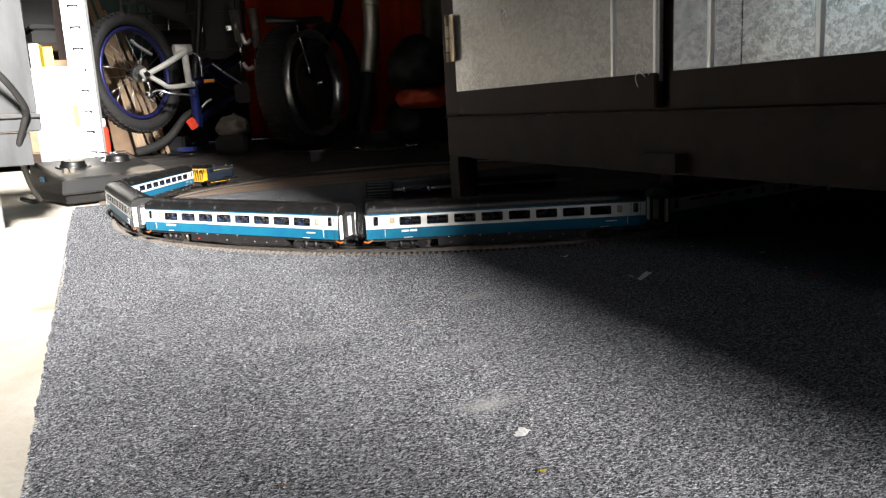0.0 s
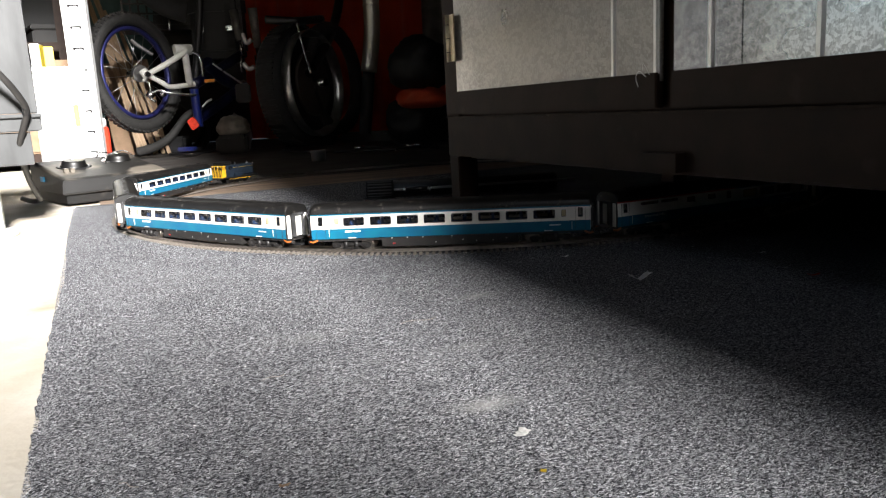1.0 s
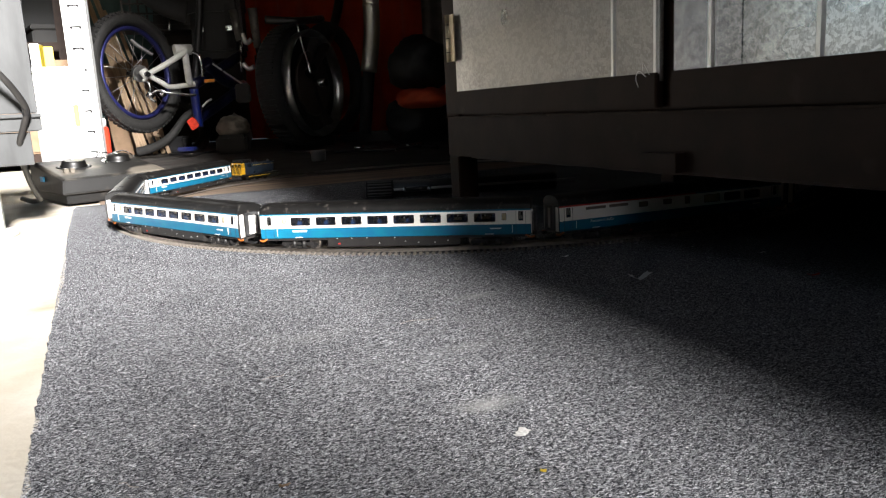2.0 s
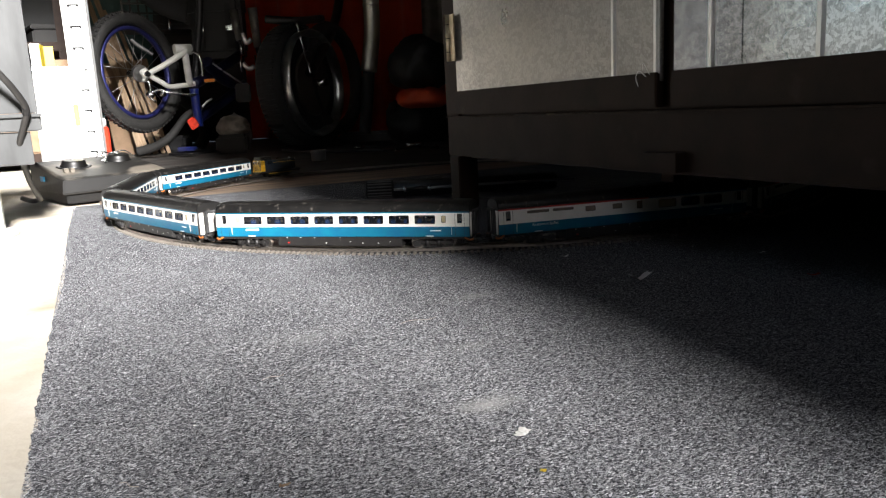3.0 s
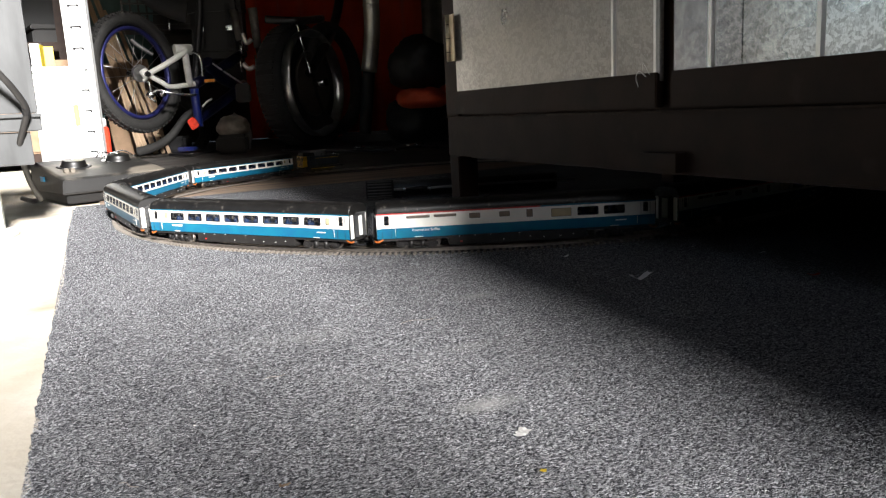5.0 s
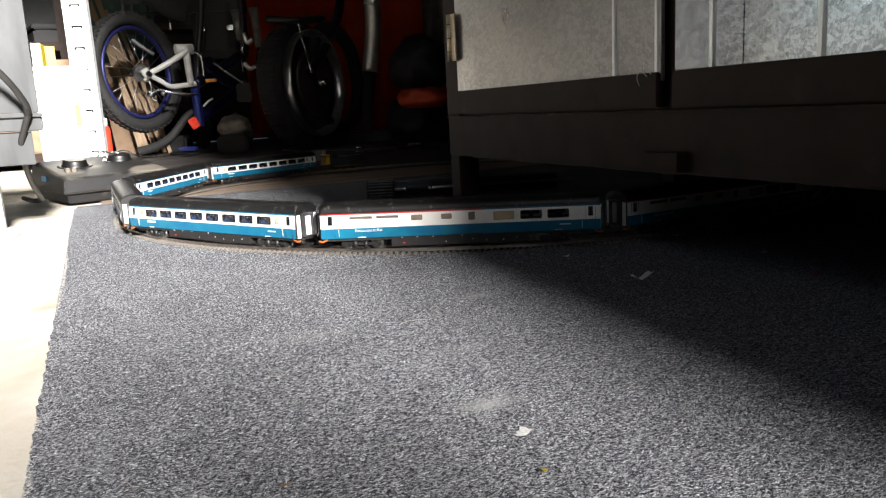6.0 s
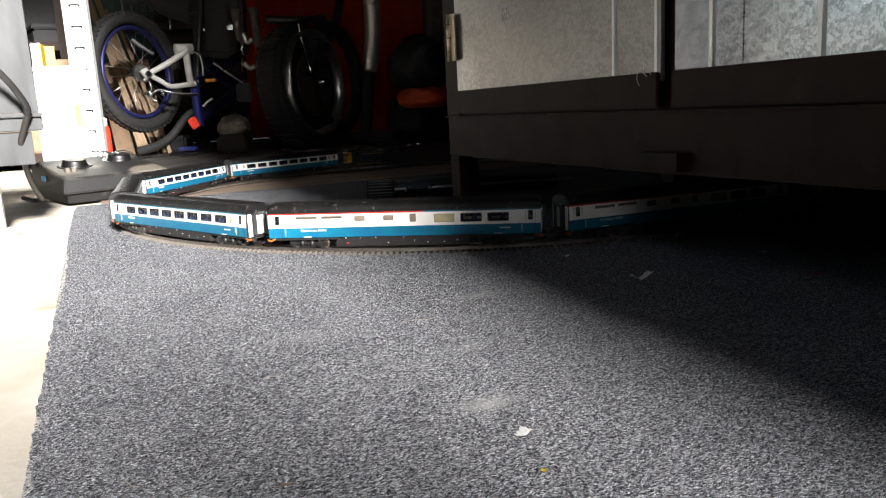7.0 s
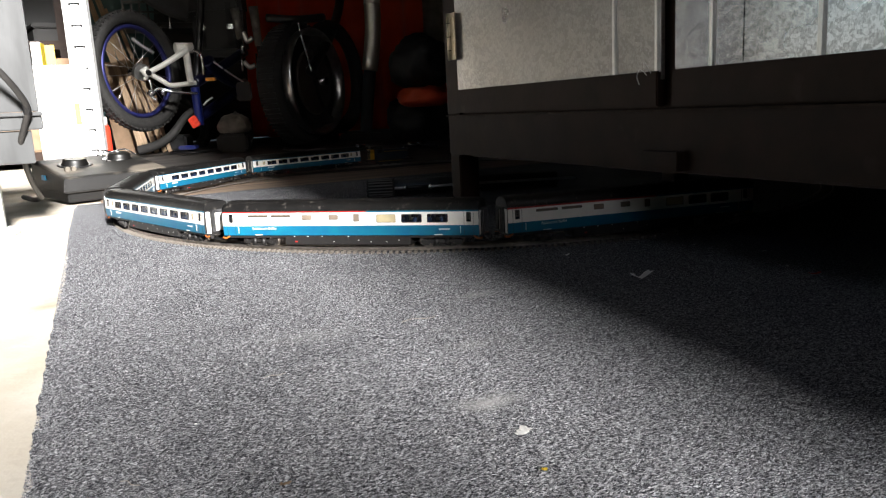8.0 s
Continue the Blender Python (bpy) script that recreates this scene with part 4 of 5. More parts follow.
# ---- the train controller ----
def controller():
    """A wide black case with a sloping dusty top; the plan corner nearest the camera is its origin, x along the front."""
    t = thing("train_controller", pose(-0.722, 1.432, 0, 0, 0, 42), "dusty black train controller case with two round knobs", "controller")
    part("base", prism([(0.006, 0.006), (0.204, 0.006), (0.204, 0.212), (0.006, 0.212)], 0.0, 0.019, 0.002), M_CASE, t)
    bm = bmesh.new()
    ring = [[(0, 0, 0.018), (0.212, 0, 0.018), (0.212, 0.22, 0.018), (0, 0.22, 0.018)], [(-0.002, -0.002, 0.021), (0.214, -0.002, 0.021), (0.214, 0.222, 0.021), (-0.002, 0.222, 0.021)],
            [(0.002, 0.002, 0.046), (0.210, 0.002, 0.048), (0.210, 0.218, 0.078), (0.002, 0.218, 0.074)], [(0.010, 0.010, 0.0495), (0.202, 0.010, 0.0515), (0.202, 0.210, 0.0795), (0.010, 0.210, 0.0760)]]
    rows = [[bm.verts.new(p) for p in r] for r in ring]
    for a, b in zip(rows, rows[1:]):
        for j in range(4):
            bm.faces.new((a[j], a[(j + 1) % 4], b[(j + 1) % 4], b[j]))
    bm.faces.new(rows[0][::-1])
    bm.faces.new(rows[-1])
    bmesh.ops.bevel(bm, geom=list(bm.edges), offset=0.0012, segments=2, affect="EDGES")
    bm.normal_update()
    for f in bm.faces:
        f.material_index = 1 if f.normal.z > 0.75 else 0
    part("case", bm, [M_CASE, M_DUSTY], t, "black plastic case with pale dust on top")
    for x, y, clear in ((0.060, 0.121, False), (0.160, 0.148, True)):
        tilt = pose(x, y, 0.0485 + 0.137 * y, 7.8)
        k = part("knob", lathe([(0.0265, 0.0), (0.0265, 0.003), (0.024, 0.005), (0.0225, 0.012), (0.0205, 0.0145)], 32, tilt), M_CASE, t, "round black control knob")
        part("pointer", box(-0.0015, 0.0015, 0.004, 0.0205, 0.0145, 0.0156, 0.0003, tilt), M_LETTER, k)
        part("dial", lathe([(0.034, 0.0), (0.034, 0.0012), (0.0275, 0.0014)], 32, tilt), M_BLACK if not clear else M_CHROME, k)
    for x in (0.028, 0.040):
        part("switch", box(x - 0.004, x + 0.004, 0.060, 0.074, 0.055, 0.066, 0.0012), M_DUSTY, t)
    bm = tube([(0.125, 0.18, 0.078), (0.140, 0.195, 0.088), (0.165, 0.202, 0.084), (0.185, 0.18, 0.088), (0.196, 0.15, 0.076)], 0.0016, 6)
    add_tube(bm, [(0.12, 0.11, 0.068), (0.13, 0.13, 0.080), (0.128, 0.16, 0.078), (0.14, 0.18, 0.086)], 0.0016, 6)
    part("clear_wire", bm, M_CHROME, t, "loose shiny wire on the top")
    part("sticker", box(-0.0034, -0.0008, 0.112, 0.136, 0.040, 0.050), M_BLUE_STICKER, t, "small blue sticker")


controller()


# ---- sunlit things behind the controller ----
def white_tub():
    t = thing("plastic_tub", pose(*(-0.9042, 1.8521, 0.0000), 0, 0, 20), "white plastic tub with a yellow label, bright in the sun", "tub")
    body = prism([(-0.052, -0.05), (0.052, -0.05), (0.058, -0.04), (0.058, 0.05), (-0.058, 0.05), (-0.058, -0.04)], 0.0, 0.272, 0.004)
    part("tub_body", body, M_WHITE_PLASTIC, t)
    part("lid", box(-0.063, 0.063, -0.056, 0.056, 0.2725, 0.285, 0.004), M_WHITE_PLASTIC, t)
    part("label", prism([(0.026, -0.0515), (0.038, -0.0515), (0.038, -0.0503), (0.026, -0.0503)], 0.146, 0.196), M_YELLOW_LABEL, t, "curved yellow label")


white_tub()


def white_board():
    t = tagged(part("white_board", box(-0.011, 0.011, -0.02, 0.02, 0.0, 0.36, 0.001), M_WHITE_PLASTIC, m=pose(*(-1.0390, 2.0257, 0.0000), 0, 0, 15)), "narrow white board standing on end", "board")
    part("edge_strip", box(0.0112, 0.0130, -0.021, 0.021, 0.0, 0.358), M_YELLOW_LABEL, t, "yellow edge strip")


white_board()


def cardboard_box():
    t = thing("cardboard_box", pose(*(-1.1161, 2.2266, 0.0000), 0, 0, 25), "brown cardboard box with yellow sides", "box")
    part("carton", box(-0.03, 0.11, 0.0, 0.12, 0.0, 0.335, 0.003), M_CARD, t)
    part("yellow_side", box(-0.0318, -0.0302, 0.002, 0.118, 0.2, 0.375), M_YELLOW_LABEL, t, "yellow side flap")
    part("flap", box(-0.03, 0.02, -0.0022, -0.0004, 0.30, 0.372, 0.0004), M_YELLOW_LABEL, t)


cardboard_box()


def slotted_upright(m):
    """A shelving post: a folded white strip with pairs of slots up its face."""
    t = thing("shelf_upright", m, "white slotted steel shelving upright, sunlit", "shelf upright", "shelving uprights")
    half, h = 0.0265, 1.7
    zs = [0.0]
    slots = [0.03 + 0.0485 * i for i in range(34)]
    bm = bmesh.new()
    for z in slots:
        add_box(bm, -half, half, 0.0, 0.0015, zs[-1], z)
        add_box(bm, -half, -0.0125, 0.0, 0.0015, z, z + 0.0070)
        add_box(bm, 0.0125, half, 0.0, 0.0015, z, z + 0.0070)
        zs.append(z + 0.0070)
    add_box(bm, -half, half, 0.0, 0.0015, zs[-1], h)
    part("face", bm, M_ALU, t, "slotted white face")
    for x in (-half, half - 0.0015):
        part("flange", box(x, x + 0.0015, 0.0017, 0.030, 0.0, h), M_ALU, t)
    for z in slots:
        # black plates added: the darkness inside each slot is put into their colour
        part("slot_dark_plate", box(-0.0125, 0.0125, 0.006, 0.0075, z - 0.001, z + 0.008), M_BLACK, t)
        part("tab", box(-0.0075, 0.0075, -0.001, 0.003, z - 0.0002, z + 0.0030, 0.0004), M_ALU, t)
    return t


slotted_upright(pose(*(-0.8341, 1.8205, 0.0000), 0, 0, 12))


def shelves():
    t = thing("shelving_unit", pose(*(-1.4185, 2.6323, 0.0), 0, 0, 24.6), "dark metal shelving unit in shade behind the tub", "shelves")
    for z in (0.02, 0.40, 0.9):
        part("shelf", box(-0.35, 0.16, 0.0, 0.35, z, z + 0.03, 0.002), M_BLACK_STEEL, t)
    for x in (-0.35, 0.13):
        for y in (0.0, 0.32):
            part("post", box(x, x + 0.03, y + 0.001, y + 0.029, 0.0, 1.5, 0.001), M_BLACK_STEEL, t)
    # bag black on this panel stands in for the shade inside the shelving
    part("back_panel", box(-0.35, 0.16, 0.351, 0.358, 0.0, 1.5), M_BAG, t)


shelves()


def shelf_box(m, w, d, h, material, label, category):
    t = thing("storage_box", m, label, category)
    part("box_body", box(-w / 2, w / 2, -d / 2, d / 2, 0, h, 0.006), material, t)
    part("lid", box(-w / 2 - 0.004, w / 2 + 0.004, -d / 2 - 0.004, d / 2 + 0.004, h + 0.0005, h + 0.018, 0.004), material, t)
    return t


base = Matrix.Translation((-1.4185, 2.6323, 0.0)) @ ROOM.to_3x3().to_4x4()
shelf_box(base @ pose(-0.05, 0.16, 0.4305), 0.10, 0.2, 0.10, M_SHADED_RED, "red storage box on a dark shelf, shade put into its colour", "box")
shelf_box(base @ pose(0.085, 0.18, 0.4305, 0, 0, 10), 0.10, 0.2, 0.05, M_DARK_GREY, "grey storage box on a dark shelf, shade put into its colour", "box")
shelf_box(base @ pose(-0.02, 0.16, 0.0505), 0.2, 0.2, 0.22, M_CARD, "brown storage box on a low dark shelf", "box")


# ---- timber and boards leaning behind the bicycle ----
def leaning(name, a, b, w, d, material, label, category, group=""):
    """A board from its foot a to its head b, w wide across the view."""
    a, b = Vector(a), Vector(b)
    up = (b - a).normalized()
    side = up.cross(Vector((0.35, -0.94, 0))).normalized()
    m = Matrix((side, side.cross(up) * -1, up)).transposed().to_4x4()
    m.translation = a
    return tagged(part(name, box(-w / 2, w / 2, -d / 2, d / 2, 0, (b - a).length, 0.0015), material, m=m), label, category, group)


for foot, head, w in (((-1.2701, 3.2969, 0.0000), (-1.4890, 3.3800, 0.6940), 0.022), ((-1.2415, 3.3133, 0.0000), (-1.4590, 3.4000, 0.6950), 0.022), ((-1.2125, 3.3299, 0.0000), (-1.4330, 3.4200, 0.6260), 0.018), ((-1.2916, 3.2757, 0.0000), (-1.4150, 3.3600, 0.5240), 0.02), ((-1.1786, 3.3045, 0.0000), (-1.3930, 3.4400, 0.5780), 0.016)):
    leaning("timber_batten", foot, head, w, 0.02, M_PINE, "pale pine batten leaning behind the bicycle", "timber", "leaning battens")
leaning("cardboard_sheet", (-1.3463, 3.4299, 0.0000), (-1.4170, 3.5000, 0.4130), 0.22, 0.006, M_CARD, "brown cardboard sheet leaning behind the bicycle", "cardboard")
leaning("teal_board", (-1.5756, 3.6863, 0.0000), (-1.4490, 3.6200, 0.8490), 0.34, 0.02, M_TEAL, "dark teal painted board standing against the back", "board")


def red_can():
    t = thing("spray_can", pose(*(-1.2732, 2.8771, 0.0000)), "red can with a white cap beside the timber", "can")
    part("can_body", lathe([(0.026, 0.0), (0.027, 0.004), (0.027, 0.12), (0.022, 0.132)]), M_REFLECTOR, t)
    part("cap", lathe([(0.02, 0.132), (0.02, 0.160), (0.017, 0.164)]), M_WHITE_PLASTIC, t, "white cap")


red_can()


# ---- bicycles ----
def wheel(parent, hub, axis, big, tyre_r, rim_material, spokes, seed, knobs=True):
    """A spoked wheel under its bicycle."""
    hub, axis = Vector(hub), Vector(axis).normalized()
    rng = random.Random(seed)
    w = part("wheel", add_ring(bmesh.new(), hub, axis, big - tyre_r * 2 - 0.008, 0.009, 48, 8, 1.5), rim_material, parent, "coloured metal rim")
    bm = add_ring(bmesh.new(), hub, axis, big - tyre_r, tyre_r, 56, 10, 1.1)
    u = axis.orthogonal().normalized()
    v = axis.cross(u)
    if knobs:
        for i in range(64):
            a = 2 * math.pi * i / 64
            out = math.cos(a) * u + math.sin(a) * v
            along = axis.cross(out)
            for s in (-1, 0, 1):
                c = hub + out * (big - 0.001 - 0.004 * abs(s)) + axis * s * tyre_r * 0.62
                m = Matrix((out, along, axis)).transposed().to_4x4()
                m.translation = c + along * (0.004 if s else 0)
                add_box(bm, -0.004, 0.003, -0.006, 0.006, -0.005, 0.005, m=m)
    part("tyre", bm, M_TYRE, w, "knobbly black tyre")
    part("hub", rod(hub - axis * 0.035, hub + axis * 0.035, 0.014), M_CHROME, w)
    for i in range(spokes):
        a = 2 * math.pi * (i + 0.15 * (i % 2)) / spokes
        s = 1 if i % 2 else -1
        b = a + 0.5 * (1 if i % 4 < 2 else -1)
        start = hub + axis * 0.028 * s + (math.cos(b) * u + math.sin(b) * v) * 0.014
        end = hub + (math.cos(a) * u + math.sin(a) * v) * (big - tyre_r * 2 - 0.014)
        part("spoke", rod(start, end, 0.0009, n=5), M_STEEL, w)
    return w


def kids_bicycle():
    t = thing("bicycle", Matrix.Translation((-1.0798, 3.2306, 0.0000)), "blue and white child's mountain bicycle propped among clutter", "bicycle")
    o = Vector((-1.0798, 3.2306, 0.0000))
    P = lambda p: Vector(p) - o
    hub = P((-1.1650, 3.0000, 0.3310))
    wheel(t, hub, (0.91, -0.39, 0.05), 0.231, 0.026, M_RIM_BLUE, 20, 2)
    part("reflector", tube([P((-1.1670, 3.0000, 0.4550)), P((-1.1310, 3.0000, 0.4250)), P((-1.0980, 3.0200, 0.4000))], 0.007, 8), M_GREY_PLASTIC, t, "grey spoke reflector")
    bm = tube([P((-1.0910, 2.9300, 0.3220)), P((-1.0340, 2.9500, 0.3520)), P((-0.9790, 2.9800, 0.3890)), P((-0.9580, 3.0000, 0.4070))], (0.010, 0.013), 10)
    add_tube(bm, [P((-1.0920, 2.9300, 0.3180)), P((-1.0530, 2.9500, 0.2900)), P((-1.0290, 2.9700, 0.2720)), P((-0.9840, 3.0000, 0.2750)), P((-0.9450, 3.0200, 0.2800))], 0.0095, 10)
    add_tube(bm, [P((-0.9650, 3.0000, 0.4030)), P((-0.9630, 3.0000, 0.3430)), P((-0.9620, 3.0100, 0.2780))], 0.0135, 10)
    part("swing_arm", bm, M_BIKE_WHITE, t, "white rear swing arm")
    part("pivot", rod(P((-0.9990, 2.9800, 0.4110)), P((-0.9460, 3.0200, 0.4120)), 0.020, n=20), M_BIKE_WHITE, t, "white pivot tube")
    bm = rod(P((-1.1070, 2.9200, 0.3350)), P((-1.0890, 2.9200, 0.3070)), 0.016, n=14)
    add_rod(bm, P((-1.1050, 2.9200, 0.3040)), P((-1.0990, 2.9200, 0.2970)), 0.010)
    part("dropout", bm, M_BIKE_WHITE, t)
    part("axle_nut", rod(P((-1.0940, 2.9150, 0.3220)), P((-1.0800, 2.9000, 0.3190)), 0.011, n=6), M_CHROME, t)
    bm = rod(P((-1.1040, 2.9400, 0.2510)), P((-1.0880, 2.9400, 0.2360)), 0.013)
    add_rod(bm, P((-1.0540, 2.9400, 0.2490)), P((-1.0400, 2.9400, 0.2420)), 0.011)
    add_tube(bm, [P((-1.0980, 2.9400, 0.2450)), P((-1.0630, 2.9400, 0.2600)), P((-1.0250, 2.9500, 0.2480)), P((-0.9700, 2.9800, 0.2390)), P((-0.9370, 3.0000, 0.2380))], 0.005, 6)
    add_tube(bm, [P((-1.0980, 2.9400, 0.2940)), P((-1.0930, 2.9400, 0.2660)), P((-1.0990, 2.9400, 0.2360)), P((-1.0790, 2.9400, 0.2180))], 0.005, 6)
    part("derailleur", bm, M_CHROME, t, "chrome derailleur and chain")
    part("cog", rod(P((-1.1330, 2.9500, 0.3270)), P((-1.1210, 2.9400, 0.3240)), 0.032, n=18), M_STEEL, t)
    part("crank", tube([P((-0.9360, 3.0000, 0.4010)), P((-0.9090, 2.9900, 0.3870)), P((-0.9020, 2.9900, 0.3440)), P((-0.9020, 2.9900, 0.3050))], 0.0055, 8), M_CHROME, t, "chrome crank arm")
    bm = tube([P((-0.9520, 3.0200, 0.2610)), P((-0.9500, 3.0200, 0.2010)), P((-0.9480, 3.0200, 0.1130))], 0.017, 12)
    part("down_tube", bm, M_BIKE_BLUE, t, "bright blue tube")
    bm = bmesh.new()
    add_tube(bm, [P((-0.9560, 3.0400, 0.2790)), P((-0.8880, 3.1500, 0.3350)), P((-0.8140, 3.3000, 0.4090))], 0.021, 12)
    add_tube(bm, [P((-0.9510, 3.0400, 0.1460)), P((-0.8780, 3.1500, 0.2090)), P((-0.8220, 3.3000, 0.2790))], 0.021, 12)
    add_tube(bm, [P((-0.9040, 3.0600, 0.3650)), P((-0.8710, 3.1600, 0.3000)), P((-0.8280, 3.3000, 0.2670))], 0.024, 12)
    part("seat_post", tube([P((-0.9560, 3.0600, 0.2790)), P((-0.9480, 3.0800, 0.3680)), P((-0.9300, 3.1000, 0.5000)), P((-0.9150, 3.1200, 0.6530))], 0.014, 12), M_BLACK, t)
    part("bicycle_frame", bm, M_BIKE_BLUE_SHADED, t, "blue frame, its shade put into a darker blue")
    for a, b in (((-0.8710, 3.0300, 0.3550), (-0.8460, 3.0600, 0.3310)), ((-0.8350, 3.0500, 0.3240), (-0.8010, 3.1800, 0.2790))):
        part("frame_mark", tube([P(a), (P(a) + P(b)) / 2, P(b)], 0.0035, 6), M_LETTER, t, "white printed mark")
    part("frame_mark", tube([P((-0.9170, 2.9900, 0.1890)), P((-0.9000, 3.0000, 0.2080)), P((-0.8870, 3.0200, 0.2180))], 0.004, 6), M_LETTER, t, "white printed mark")
    part("pedal_reflector", box(-0.020, 0.020, -0.006, 0.006, -0.006, 0.006, 0.001, Matrix.Translation(P((-0.8740, 2.9800, 0.2880)))), M_AMBER, t, "amber pedal reflector")
    part("rear_reflector", box(-0.017, 0.017, -0.007, 0.007, -0.021, 0.021, 0.003, Matrix.Translation(P((-0.9500, 2.9600, 0.1277))) @ Matrix.Rotation(-0.5, 4, "Y")), M_REFLECTOR, t, "red rear reflector")
    for a, b, r in (((-0.8120, 3.2000, 0.5750), (-0.7980, 3.2000, 0.4530), 0.019), ((-0.7460, 3.2500, 0.5850), (-0.7380, 3.2500, 0.4250), 0.020)):
        s = part("shock", rod(P(a), P(b), r, r * 0.8, 14), M_FORK, t, "dull grey suspension fork leg")
        part("stanchion", rod(P(b), P(b) + (P(b) - P(a)) * 0.5, r * 0.5), M_CHROME, s)
    for a, b in (((-0.7890, 3.1500, 0.3910), (-0.7890, 3.1500, 0.3230)), ((-0.7390, 3.2000, 0.3920), (-0.7400, 3.2000, 0.3090)), ((-1.0300, 3.0500, 0.5360), (-1.0310, 3.0500, 0.4910))):
        part("bolt_rod", rod(P(a), P(b), 0.0045, n=8), M_CHROME, t)
    bm = tube([P((-0.7860, 3.2000, 0.4800)), P((-0.7710, 3.2000, 0.4430)), P((-0.7490, 3.2000, 0.4560))], 0.011, 8)
    add_tube(bm, [P((-0.7930, 3.2000, 0.3620)), P((-0.7720, 3.2000, 0.3380)), P((-0.7480, 3.2000, 0.3460))], 0.010, 8)
    part("fork_crown", bm, M_STEEL, t)
    part("chain_cover", box(-0.03, 0.03, -0.01, 0.01, 0.0, 0.075, 0.006, Matrix.Translation(P((-0.7670, 3.0500, 0.1990)))), M_DARK_GREY, t, "small grey plastic cover")
    part("saddle", add_tube(bmesh.new(), [P((-1.1630, 3.1000, 0.6610)), P((-1.0660, 3.1200, 0.5950)), P((-0.9880, 3.1500, 0.5730))], (0.03, 0.05), 12), M_BLACK_MATT, t)
    part("pedal", box(-0.034, 0.034, -0.02, 0.02, -0.008, 0.008, 0.004, Matrix.Translation(P((-0.9800, 2.9500, 0.0310)))), M_BIKE_BLUE, t, "bright blue pedal")
    part("foot_block", prism([(-0.09, -0.05), (0.09, -0.05), (0.09, 0.06), (-0.09, 0.06)], 0.0, 0.07, 0.01, Matrix.Translation(P((-1.2160, 3.4111, 0.0000)))), M_BLACK_MATT, t)
    bm = tube([P((-1.2000, 3.0200, 0.0260)), P((-1.1300, 3.0100, 0.0420)), P((-1.0629, 3.0100, 0.0780)), P((-1.0132, 3.0500, 0.1480)), P((-0.9800, 3.0700, 0.1750))], (0.019, 0.013), 12)
    part("mudguard", bm, M_TYRE, t, "curved black rubber mudguard")


kids_bicycle()


def loose_tyre():
    c = Vector((-1.2986, 3.6462, 0.0000))
    return tagged(part("spare_tyre", add_ring(bmesh.new(), Vector((0, 0, 0.135)), (0.62, -0.55, 0.62), 0.19, 0.028, 48, 10), M_TYRE, m=Matrix.Translation(c)), "spare black tyre leaning low by the bicycle", "tyre")


loose_tyre()


def big_wheeled_bicycle():
    o = Vector((-0.5737, 3.4008, 0.0000))
    t = thing("bicycle", Matrix.Translation(o), "dark bicycle with a wide tyre and a brown wheel cover", "bicycle")
    P = lambda p: Vector(p) - o
    hub, axis = P((-0.5020, 3.1000, 0.2610)), Vector((0.93, -0.36, 0.04)).normalized()
    bm, turn = bmesh.new(), axis.to_track_quat("Z", "Y").to_matrix()
    prof = ((0.206, -0.012), (0.212, 0.026), (0.209, 0.036), (0.203, 0.034), (0.188, 0.006), (0.186, -0.012))
    rows = [[bm.verts.new(hub + turn @ Vector((r * math.cos(a), r * math.sin(a), h))) for r, h in prof] for a in (2 * math.pi * i / 64 for i in range(64))]
    for i in range(64):
        for j in range(6):
            bm.faces.new((rows[i][j], rows[(i + 1) % 64][j], rows[(i + 1) % 64][(j + 1) % 6], rows[i][(j + 1) % 6])).smooth = True
    bmesh.ops.recalc_face_normals(bm, faces=bm.faces)
    w = part("wheel", bm, M_STEEL, t, "deep satin silver rim")
    bm = add_ring(bmesh.new(), hub - axis * 0.062, axis, 0.205, 0.034, 56, 12, 1.7)
    side = axis.cross(Vector((0, 0, 1)))
    for i in range(72):
        a = 2 * math.pi * i / 72
        out = math.cos(a) * side + math.sin(a) * Vector((0, 0, 1))
        m = Matrix((out, axis.cross(out), axis)).transposed().to_4x4()
        m.translation = hub - axis * 0.062 + out * 0.236
        add_box(bm, -0.004, 0.005, -0.005, 0.005, -0.035, 0.035, m=m)
    part("tyre", bm, M_BLACK_MATT, w, "wide black treaded tyre")
    part("wheel_cover", rod(hub + axis * 0.006, hub + axis * 0.016, 0.130, 0.124, 40), M_BROWN_DISC, w, "dull brown plastic wheel cover")
    part("spoke_disc", rod(hub - axis * 0.008, hub - axis * 0.001, 0.186, n=48), M_BLACK_MATT, w)
    part("hub", rod(hub, hub + axis * 0.07, 0.016), M_CHROME, w)
    part("stay", tube([P((-0.5240, 3.0200, 0.4900)), P((-0.5140, 3.0200, 0.4190)), P((-0.4900, 3.0000, 0.3250)), P((-0.4850, 3.0000, 0.2990))], 0.0048, 8), M_CHROME, t, "bright chrome stay")
    bm = tube([P((-0.4910, 3.0200, 0.3000)), P((-0.4340, 3.3000, 0.4720)), P((-0.4110, 3.5000, 0.6360)), P((-0.4000, 3.5000, 0.7800))], 0.02, 12)
    add_tube(bm, [P((-0.6620, 3.1000, 0.5200)), P((-0.5500, 3.1000, 0.5080)), P((-0.4510, 3.2000, 0.5230))], 0.016, 10)
    part("bicycle_frame", bm, M_BLACK, t, "black frame")
    part("mudguard", add_ring(bmesh.new(), P((-0.4360, 3.3000, 0.2840)), axis, 0.21, 0.03, 48, 10), M_TYRE, t)
    part("stand", box(-0.12, 0.12, -0.04, 0.06, 0.0, 0.05, 0.01), M_BLACK_MATT, t)


big_wheeled_bicycle()


